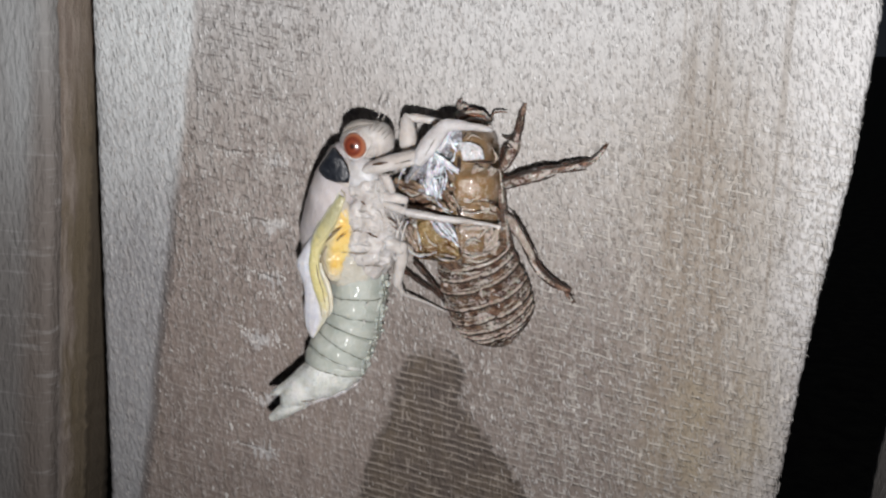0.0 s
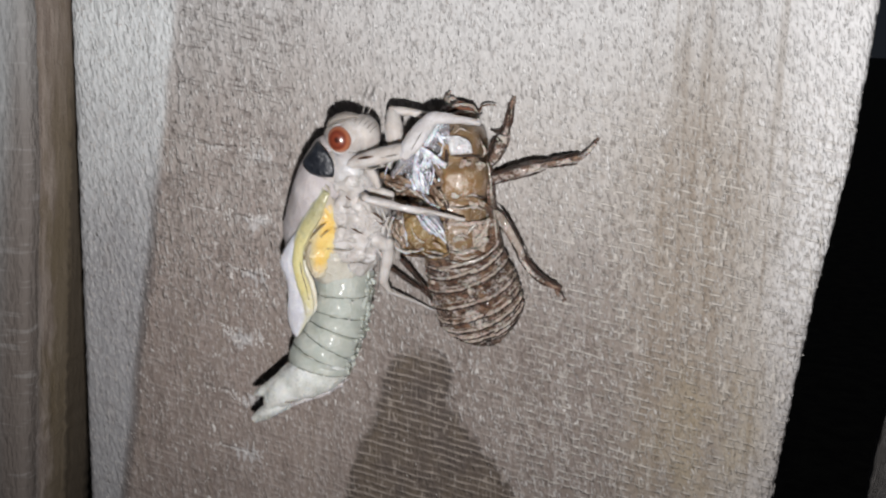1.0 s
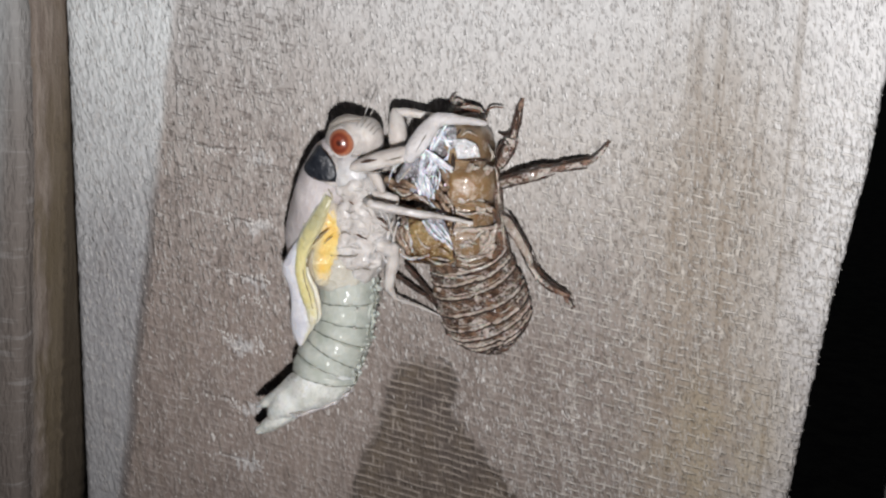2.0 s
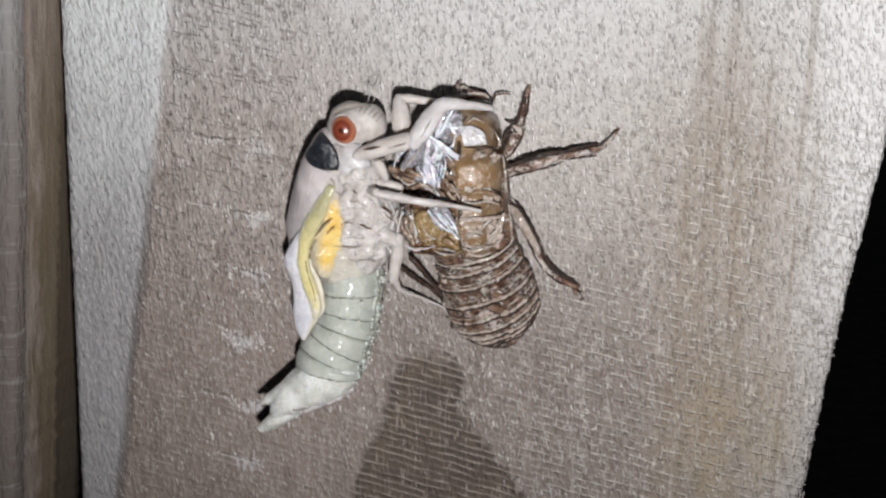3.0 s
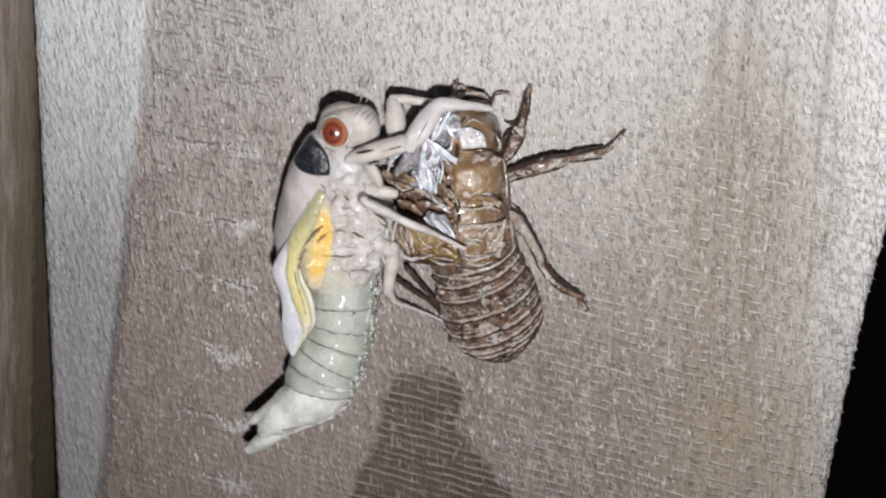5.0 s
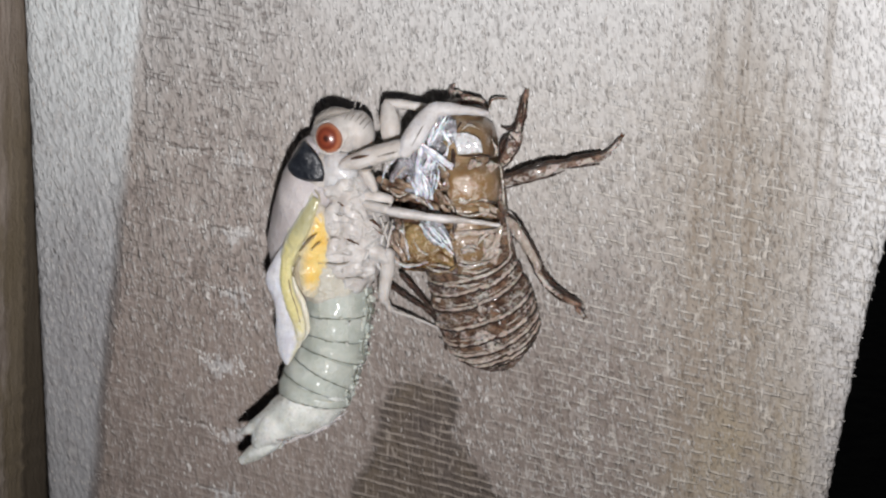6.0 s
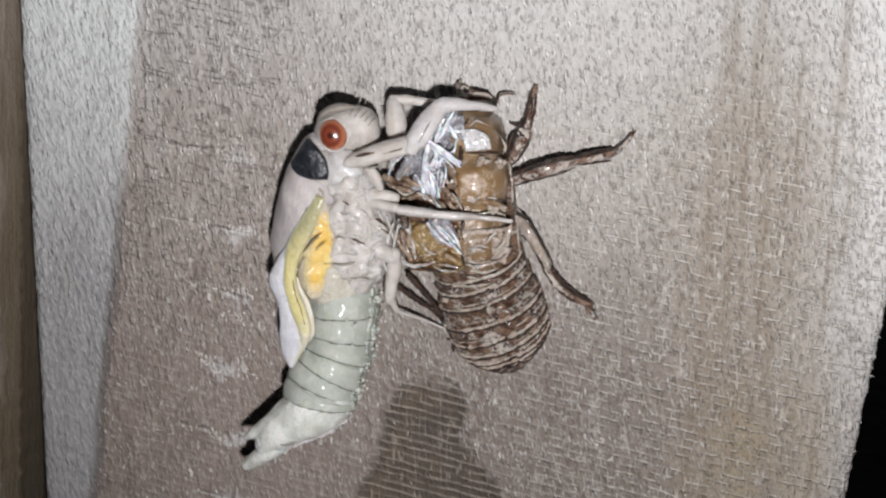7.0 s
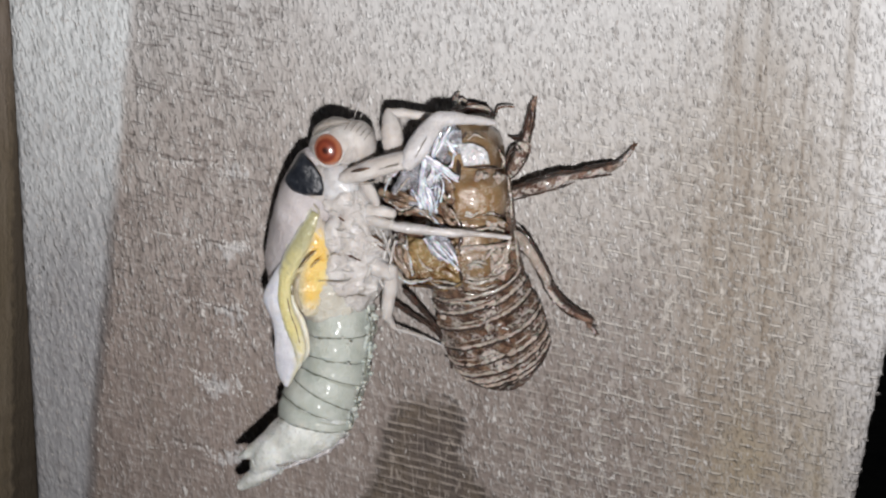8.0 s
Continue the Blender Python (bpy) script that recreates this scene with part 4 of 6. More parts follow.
    for pts, r in (([(3.61, -6.90, -1.31), (4.90, -7.00, -1.38), (6.37, -6.80, -0.93), (7.61, -6.20, -0.00)], 0.13), ([(3.22, -6.70, -2.41), (5.03, -6.80, -2.50), (6.86, -6.50, -1.91), (8.15, -5.80, -0.87)], 0.12), ([(0.87, -5.90, -3.29), (2.42, -6.40, -3.44), (4.53, -6.70, -3.33), (6.39, -6.50, -2.97)], 0.14),
                   ([(6.92, -6.70, 0.43), (7.37, -6.60, 1.45), (7.65, -6.30, 2.55)], 0.3), ([(6.32, -6.80, 0.15), (7.05, -6.80, 0.96), (7.22, -6.60, 1.94)], 0.22), ([(3.87, -7.10, -0.23), (4.63, -7.20, 0.23), (5.37, -7.10, 0.13)], 0.24), ([(0.33, -6.00, -1.75), (1.28, -6.10, -2.18), (2.76, -6.40, -2.12)], 0.1)):
        part("flake_glint", sweep(list(pts), [(r * 0.3, r * 0.3)] + [(r, r * 0.6)] * (len(pts) - 2) + [(r * 0.3, r * 0.3)], 9, 8, rough=0.16, freq=2.2), FLAKE_GLINT, ob, "pale torn edge strip, flakes and painted glints")
    part("head_capsule", blob((3.26, -2.00, 13.22), (2.0, 1.5, 0.85), 14, rough=0.3, freq=0.9), BROWN, ob)
    part("wing_case", sweep([(7.03, -3.60, 3.45), (7.83, -3.00, 0.30), (8.66, -2.40, -3.04), (8.95, -2.00, -5.10)], [(0.4, 1.0), (0.55, 1.2), (0.6, 1.0), (0.2, 0.5)], 16, 5, rough=0.2, freq=1.2), BROWN, ob)
    part("flank", sweep([(6.54, -1.80, 7.78), (7.03, -2.00, 4.61), (7.36, -2.00, 1.38), (7.64, -1.80, -1.26)], [(0.4, 1.6), (0.4, 1.8), (0.45, 1.8), (0.3, 1.4)], 16, 4, rough=0.25, freq=1.0), BROWN, ob)
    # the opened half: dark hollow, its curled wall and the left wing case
    # a filled form; the shade inside the split is put into its dark colour
    part("hollow", sweep([(-0.43, -2.00, 10.62), (-0.16, -2.20, 7.43), (-0.04, -2.20, 3.53), (0.23, -2.20, -1.08)], [(2.2, 1.4), (3.3, 1.8), (3.5, 1.9), (3.2, 1.8)], 24, 6, rough=0.5, freq=0.9), GLOOM, ob, "solid dark form standing for the shaded hollow")
    part("torn_edge", sweep([(3.16, -5.40, 12.00), (2.77, -6.00, 10.43), (2.85, -6.60, 8.15), (2.97, -6.40, 5.01), (3.14, -6.70, 1.92), (3.22, -6.20, -1.49)], [0.14, 0.18, 0.2, 0.2, 0.2, 0.14], 8, 8, rough=0.22, freq=1.6), HORN_SHADE, ob)
    part("left_wall", arched([((1.18, -2.00, 5.41), 4.9, 2.8), ((1.39, -2.00, 2.94), 5.2, 3.2), ((1.74, -2.00, 0.32), 5.4, 3.6), ((2.44, -2.00, -2.62), 5.2, 3.8)], 0.98, 1.24, rough=0.4, freq=0.9, jag=0.06, square=0.8), BROWN, ob)
    part("wing_case", arched([((0.76, -2.60, 2.01), 3.4, 2.4), ((0.67, -2.60, 0.69), 3.6, 2.8), ((0.85, -2.60, -0.96), 3.7, 2.9), ((1.30, -2.60, -2.65), 3.4, 2.6)], 1.04, 1.72, rough=0.5, freq=0.9, jag=0.03, square=0.75, belly=0.04), GOLD, ob)
    part("wing_fold", sweep([(-1.48, -4.80, 1.26), (-0.82, -5.20, 0.08), (0.00, -5.20, -1.29), (1.52, -5.60, -0.97), (2.50, -5.60, -1.28)], [(0.3, 0.3), (0.4, 0.35), (0.4, 0.35), (0.55, 0.3), (0.3, 0.2)], 10, 5, rough=0.3, freq=1.4), GOLD, ob)
    part("dark_crack", sweep([(-1.07, -5.00, -2.27), (0.54, -5.40, -2.32), (2.25, -5.80, -2.04), (3.18, -6.00, -1.66)], [(0.1, 0.1), (0.22, 0.15), (0.25, 0.15), (0.12, 0.1)], 8, 5, rough=0.2, freq=1.6), HORN_SHADE, ob)
    for pts, rr in (([(-3.87, -4.00, 4.47), (-2.23, -4.80, 5.08), (-0.62, -5.00, 5.08)], (0.3, 0.45, 0.25)), ([(1.21, -5.40, 7.66), (2.16, -5.90, 7.15), (2.51, -5.90, 6.17), (1.70, -5.60, 5.57)], (0.3, 0.55, 0.5, 0.25)), ([(1.06, -5.60, 5.53), (1.85, -5.90, 4.87), (2.42, -5.80, 4.38)], (0.25, 0.4, 0.2)),
                    ([(-4.86, -4.40, 6.27), (-3.29, -4.80, 5.65), (-1.54, -5.00, 5.66)], (0.3, 0.4, 0.3)), ([(0.40, -5.40, 4.57), (1.42, -5.80, 3.68), (2.65, -6.00, 2.78)], (0.12, 0.18, 0.12)), ([(-3.11, -4.60, 1.10), (-2.62, -4.80, -0.39), (-1.79, -4.80, -1.77)], (0.3, 0.35, 0.25))):
        part("curled_shred", sweep(list(pts), [(r, r * 0.8) for r in rr], 10, 5, rough=0.3, freq=1.6), SHRED, ob)
    for pts, r in (([(-4.24, -5.20, 5.65), (-3.08, -5.60, 5.27), (-1.59, -5.80, 5.14)], 0.34), ([(-3.65, -5.00, 6.17), (-2.21, -5.50, 6.07), (-1.12, -5.70, 5.66)], 0.26), ([(-2.72, -5.40, 4.37), (-1.20, -5.80, 4.78), (0.25, -5.90, 4.64)], 0.3), ([(-3.01, -5.20, 3.68), (-1.73, -5.60, 3.31), (-0.66, -5.60, 2.49)], 0.3), ([(-1.08, -5.60, 3.61), (0.54, -5.90, 3.51), (2.52, -6.10, 3.30)], 0.28), ([(1.40, -5.90, 4.84), (2.11, -6.10, 3.90), (2.94, -6.20, 2.84)], 0.24),
                   ([(-3.48, -5.20, 1.19), (-3.01, -5.40, -0.04), (-2.05, -5.40, -1.28)], 0.3), ([(-2.34, -5.30, 1.41), (-2.04, -5.60, 0.07), (-1.35, -5.60, -1.18)], 0.26), ([(1.77, -6.00, 6.14), (2.42, -6.20, 6.96), (2.78, -6.30, 8.11)], 0.22), ([(1.11, -6.00, 6.60), (1.94, -6.20, 5.93), (2.89, -6.40, 5.51)], 0.26)):
        part("curled_shred", sweep(list(pts), [(r * 0.5, r * 0.5), (r, r * 0.8), (r * 0.4, r * 0.4)], 10, 7, rough=0.24, freq=1.8), SHRED, ob)
    for pts, r in (([(-1.21, -6.30, 5.11), (-0.25, -6.50, 4.70), (0.80, -6.50, 3.88)], 0.15), ([(2.18, -6.60, 5.25), (2.74, -6.70, 4.42), (3.28, -6.70, 3.32)], 0.09), ([(-3.05, -5.80, 6.19), (-2.40, -5.90, 7.13), (-1.77, -5.90, 7.80)], 0.1), ([(-3.68, -5.80, 5.52), (-2.55, -6.10, 4.87), (-1.62, -6.20, 5.07)], 0.1), ([(-1.95, -6.20, 2.50), (-1.72, -6.40, 0.88), (-1.45, -6.30, -0.79)], 0.1), ([(-3.08, -6.30, 1.93), (-3.40, -6.20, 0.60), (-2.94, -6.10, -0.81), (-1.76, -6.00, -1.78), (0.37, -6.20, -1.51)], 0.11)):
        part("flake_glint", sweep(list(pts), [(r * 0.4, r * 0.4)] + [(r, r * 0.7)] * (len(pts) - 2) + [(r * 0.4, r * 0.4)], 8, 7, rough=0.1, freq=2.4), FLAKE_GLINT, ob, "pale torn edge strip, flakes and painted glints")
    # white breathing-tube linings drawn out of the split, over a crumpled grey lining
    part("lining", sweep([(2.08, -5.40, 12.19), (0.79, -5.60, 10.29), (-0.21, -5.40, 7.83), (-0.35, -5.00, 4.91)], [(1.0, 0.5), (1.7, 0.6), (1.6, 0.6), (0.9, 0.5)], 28, 8, rough=0.9, freq=1.1), TISSUE, ob, "crumpled grey-white lining")
    part("lining", sweep([(-0.11, -5.70, 2.41), (1.27, -6.00, 1.54), (2.45, -5.90, 0.45)], [(0.5, 0.2), (1.1, 0.25), (0.4, 0.2)], 20, 6, rough=0.25, freq=1.2), TISSUE, ob)
    part("lining", sweep([(-3.26, -5.00, 6.45), (-1.89, -5.40, 7.73), (-1.22, -5.60, 8.92)], [(0.4, 0.3), (0.9, 0.35), (0.5, 0.3)], 18, 6, rough=0.4, freq=1.3), TISSUE, ob)
    rng = random.Random(11)
    tubes = [
        ([(-0.68, -8.00, 10.58), (0.85, -8.00, 9.62), (2.85, -7.20, 8.10)], 0.30), ([(0.23, -7.60, 10.46), (-0.27, -7.40, 8.69), (-0.56, -6.80, 6.86), (-0.20, -6.20, 5.09)], 0.36), ([(-0.35, -7.00, 8.02), (-0.23, -6.80, 6.44), (0.32, -6.20, 4.81)], 0.26),
        ([(1.51, -6.80, 12.04), (2.05, -6.80, 10.85), (2.53, -6.60, 10.11)], 0.22), ([(2.29, -6.40, 12.29), (1.45, -7.00, 11.20), (0.66, -7.20, 9.83)], 0.2), ([(1.16, -7.00, 12.41), (0.80, -7.40, 10.72), (0.29, -7.20, 9.32)], 0.24),
        ([(-0.12, -6.80, 7.38), (0.63, -6.60, 6.15), (0.84, -6.20, 4.72)], 0.18), ([(2.10, -6.80, 9.12), (1.00, -6.80, 8.07), (0.70, -6.40, 6.38)], 0.14), ([(-1.47, -6.20, 6.72), (-0.95, -6.40, 6.02), (-0.57, -6.20, 4.63)], 0.16),
        ([(1.86, -6.60, 11.43), (2.40, -6.60, 10.35), (2.19, -6.60, 8.98)], 0.13), ([(0.63, -7.00, 9.19), (1.48, -6.60, 7.45), (1.19, -6.20, 5.75)], 0.12), ([(0.20, -6.20, 4.68), (1.30, -6.40, 3.52), (2.60, -6.40, 2.84)], 0.12),
        ([(-0.16, -6.60, 2.31), (0.97, -6.90, 1.17), (2.19, -6.80, 0.35)], 0.2), ([(0.35, -6.60, 2.47), (1.75, -6.90, 1.10), (3.05, -6.50, -0.42)], 0.17), ([(1.67, -6.70, 2.20), (2.51, -6.90, 1.28), (2.99, -6.60, 0.11)], 0.2), ([(0.87, -6.60, 2.25), (1.71, -6.80, 1.46), (2.55, -6.70, 0.61)], 0.12),
        ([(-4.26, -5.60, 5.70), (-3.85, -5.80, 7.28), (-2.66, -6.00, 8.51)], 0.12), ([(-2.13, -5.60, 1.48), (-1.66, -5.80, 0.13), (-1.47, -5.60, -1.33)], 0.17), ([(-2.89, -6.00, 1.88), (-3.44, -5.80, 0.52), (-3.53, -5.60, -0.70)], 0.13), ([(-3.37, -5.40, -1.25), (-1.76, -5.40, -2.11), (0.37, -5.60, -1.51)], 0.13),
    ]
    wild = [(tuple(tuple(np.array(p) + [rng.gauss(0, 0.55), rng.gauss(0, 0.2) + 0.3, rng.gauss(0, 0.55)]) for p in pts), r * 0.6) for pts, r in tubes[:12] for _ in range(1)]
    for pts, r in [(p, q * 0.72) for p, q in tubes] + wild:
        part("breathing_tube", sweep(list(pts), [(r * rng.uniform(0.7, 1.0), r * 0.7) if i in (0, len(pts) - 1) else (r, r * 0.6) for i in range(len(pts))], 9, 5, rough=0.14, freq=2.0), THREAD, ob)
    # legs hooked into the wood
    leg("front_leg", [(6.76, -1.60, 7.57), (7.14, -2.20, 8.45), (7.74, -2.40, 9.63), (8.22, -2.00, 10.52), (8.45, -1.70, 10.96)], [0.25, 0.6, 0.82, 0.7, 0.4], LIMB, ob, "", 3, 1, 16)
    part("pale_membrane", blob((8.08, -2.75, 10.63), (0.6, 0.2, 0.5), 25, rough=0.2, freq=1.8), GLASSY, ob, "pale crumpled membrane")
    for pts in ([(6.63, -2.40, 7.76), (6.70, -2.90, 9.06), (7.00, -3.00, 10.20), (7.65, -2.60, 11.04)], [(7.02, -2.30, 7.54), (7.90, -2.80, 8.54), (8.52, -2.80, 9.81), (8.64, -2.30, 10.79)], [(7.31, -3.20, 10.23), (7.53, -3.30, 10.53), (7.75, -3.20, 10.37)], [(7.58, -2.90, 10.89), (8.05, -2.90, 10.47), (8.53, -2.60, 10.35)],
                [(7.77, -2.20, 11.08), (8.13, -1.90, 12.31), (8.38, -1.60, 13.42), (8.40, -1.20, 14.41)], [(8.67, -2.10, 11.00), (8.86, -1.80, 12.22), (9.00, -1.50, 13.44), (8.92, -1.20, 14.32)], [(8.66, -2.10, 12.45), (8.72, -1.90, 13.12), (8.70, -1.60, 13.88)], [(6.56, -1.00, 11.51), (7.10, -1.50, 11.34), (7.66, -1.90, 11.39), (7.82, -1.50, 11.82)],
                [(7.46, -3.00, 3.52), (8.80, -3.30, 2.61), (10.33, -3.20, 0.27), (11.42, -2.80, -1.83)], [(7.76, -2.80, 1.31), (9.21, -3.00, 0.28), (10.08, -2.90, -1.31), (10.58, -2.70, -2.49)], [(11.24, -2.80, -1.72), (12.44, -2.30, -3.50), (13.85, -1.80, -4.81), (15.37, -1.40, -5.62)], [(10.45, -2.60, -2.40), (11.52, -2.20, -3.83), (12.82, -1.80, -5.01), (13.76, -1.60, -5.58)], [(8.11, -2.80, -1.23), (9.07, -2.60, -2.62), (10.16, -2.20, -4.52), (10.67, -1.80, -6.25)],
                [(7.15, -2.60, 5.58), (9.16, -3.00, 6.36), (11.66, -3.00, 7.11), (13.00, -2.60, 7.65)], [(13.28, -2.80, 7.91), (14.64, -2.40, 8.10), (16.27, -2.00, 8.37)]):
        part("leg_ridge", sweep(list(pts), [(0.05, 0.08)] + [(0.13, 0.14)] * (len(pts) - 2) + [(0.06, 0.08)], 8, 6, rough=0.09, freq=2.2), HORN_SHADE, ob, "dark line along the leg edge")
    # upper ridges: dark horn that also stands in for shadow beside the legs
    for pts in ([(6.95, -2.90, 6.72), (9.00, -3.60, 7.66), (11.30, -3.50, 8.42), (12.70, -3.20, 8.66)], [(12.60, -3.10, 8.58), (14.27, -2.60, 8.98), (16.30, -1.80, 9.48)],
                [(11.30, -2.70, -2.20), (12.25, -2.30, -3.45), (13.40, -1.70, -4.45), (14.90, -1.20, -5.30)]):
        part("leg_ridge", sweep(list(pts), [(0.08, 0.1)] + [(0.2, 0.2)] * (len(pts) - 2) + [(0.1, 0.1)], 8, 6, rough=0.12, freq=2.0), HORN_SHADE, ob, "dark line along the leg edge")
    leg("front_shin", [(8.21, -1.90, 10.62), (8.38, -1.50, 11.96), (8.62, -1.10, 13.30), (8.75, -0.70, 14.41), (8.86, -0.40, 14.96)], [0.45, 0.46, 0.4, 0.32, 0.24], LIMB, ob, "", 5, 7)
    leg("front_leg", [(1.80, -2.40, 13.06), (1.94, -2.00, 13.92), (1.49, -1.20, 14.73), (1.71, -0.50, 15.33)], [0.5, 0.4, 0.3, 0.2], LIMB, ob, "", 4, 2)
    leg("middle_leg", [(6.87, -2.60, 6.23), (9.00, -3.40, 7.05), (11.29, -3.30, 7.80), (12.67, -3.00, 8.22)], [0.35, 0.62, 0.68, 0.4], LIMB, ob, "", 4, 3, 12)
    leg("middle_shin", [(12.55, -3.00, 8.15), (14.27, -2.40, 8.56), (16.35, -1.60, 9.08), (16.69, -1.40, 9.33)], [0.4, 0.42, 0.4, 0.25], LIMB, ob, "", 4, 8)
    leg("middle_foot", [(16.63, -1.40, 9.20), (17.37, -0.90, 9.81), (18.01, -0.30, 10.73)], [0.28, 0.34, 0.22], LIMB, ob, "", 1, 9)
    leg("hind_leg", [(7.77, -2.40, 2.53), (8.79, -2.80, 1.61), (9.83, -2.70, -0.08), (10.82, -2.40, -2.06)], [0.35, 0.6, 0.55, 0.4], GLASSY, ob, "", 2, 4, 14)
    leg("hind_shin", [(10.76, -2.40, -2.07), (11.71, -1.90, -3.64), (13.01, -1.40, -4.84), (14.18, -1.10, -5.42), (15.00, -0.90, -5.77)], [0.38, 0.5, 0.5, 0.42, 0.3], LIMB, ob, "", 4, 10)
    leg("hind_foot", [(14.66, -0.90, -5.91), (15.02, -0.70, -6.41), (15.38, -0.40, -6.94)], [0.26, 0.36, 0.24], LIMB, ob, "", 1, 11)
    for base, tips in (((18.02, -0.35, 10.74), ((18.42, -0.20, 11.18), (18.10, -0.20, 11.29))), ((15.38, -0.40, -6.94), ((15.81, -0.20, -7.38), (15.41, -0.20, -7.59))), ((8.81, -0.40, 14.85), ((8.99, -0.20, 15.24), (8.59, -0.20, 15.28)))):
        for tip in tips:
            part("claw", sweep([base, tuple(Vector(base).lerp(Vector(tip), 0.6) + Vector((0.08, -0.1, 0))), tip], [0.16, 0.1, 0.03], 7, 4), BROWN, ob)
    # two legs coloured near black to stand in for their shadow on the wood
    leg("middle_leg", [(-2.67, -3.20, -3.45), (-0.88, -2.80, -5.42), (0.76, -1.80, -7.89), (1.38, -0.80, -10.20), (1.50, -0.30, -11.66)], [0.28, 0.28, 0.25, 0.2, 0.14], HORN_SHADE, ob, "", 3, 5)
    leg("hind_leg", [(-4.48, -3.20, -4.18), (-2.49, -2.60, -5.60), (-0.33, -1.60, -7.34), (0.77, -0.60, -8.89)], [0.24, 0.26, 0.24, 0.16], HORN_SHADE, ob, "", 2, 6)
    part("antenna", strands([[(5.39, -2.60, 12.74), (5.51, -2.40, 13.49), (5.65, -2.20, 14.04), (6.30, -2.00, 14.25), (7.16, -1.80, 14.21)]], 0.11, 6, 4), BROWN, ob)
    for k, (p, q, r) in enumerate((((1.33, -2.60, 12.73), (2.83, -3.20, 14.04), (4.45, -3.00, 14.17)), ((1.32, -2.80, 12.56), (2.67, -3.60, 13.69), (4.43, -3.50, 13.83)), ((1.72, -3.20, 12.55), (3.14, -4.00, 13.37), (4.75, -3.80, 13.43)), ((1.76, -2.20, 13.04), (3.08, -2.60, 14.39), (4.60, -2.40, 13.88)), ((0.98, -2.20, 13.00), (1.72, -2.20, 14.05), (2.09, -1.60, 14.78)))):
        end = tuple(Vector(r) + Vector((0.8, 0.7, -0.75 + 0.08 * k)))
        part("face_ridge", sweep([p, q, r, end], [(0.08, 0.1), (0.17, 0.18), (0.17, 0.18), (0.08, 0.1)], 9, 7, rough=0.1, freq=1.8), RUST if k % 2 else FLAKE_GLINT, ob)
    return ob


husk_thing()


def blend_skin(ob, voxel, passes):
    """Melts overlapping lumps of one mesh into a single soft skin."""
    fuse = ob.modifiers.new("fuse", "REMESH")
    fuse.mode, fuse.voxel_size, fuse.use_smooth_shade = "VOXEL", voxel, True
    even = ob.modifiers.new("even", "SMOOTH")
    even.factor, even.iterations = 0.5, passes


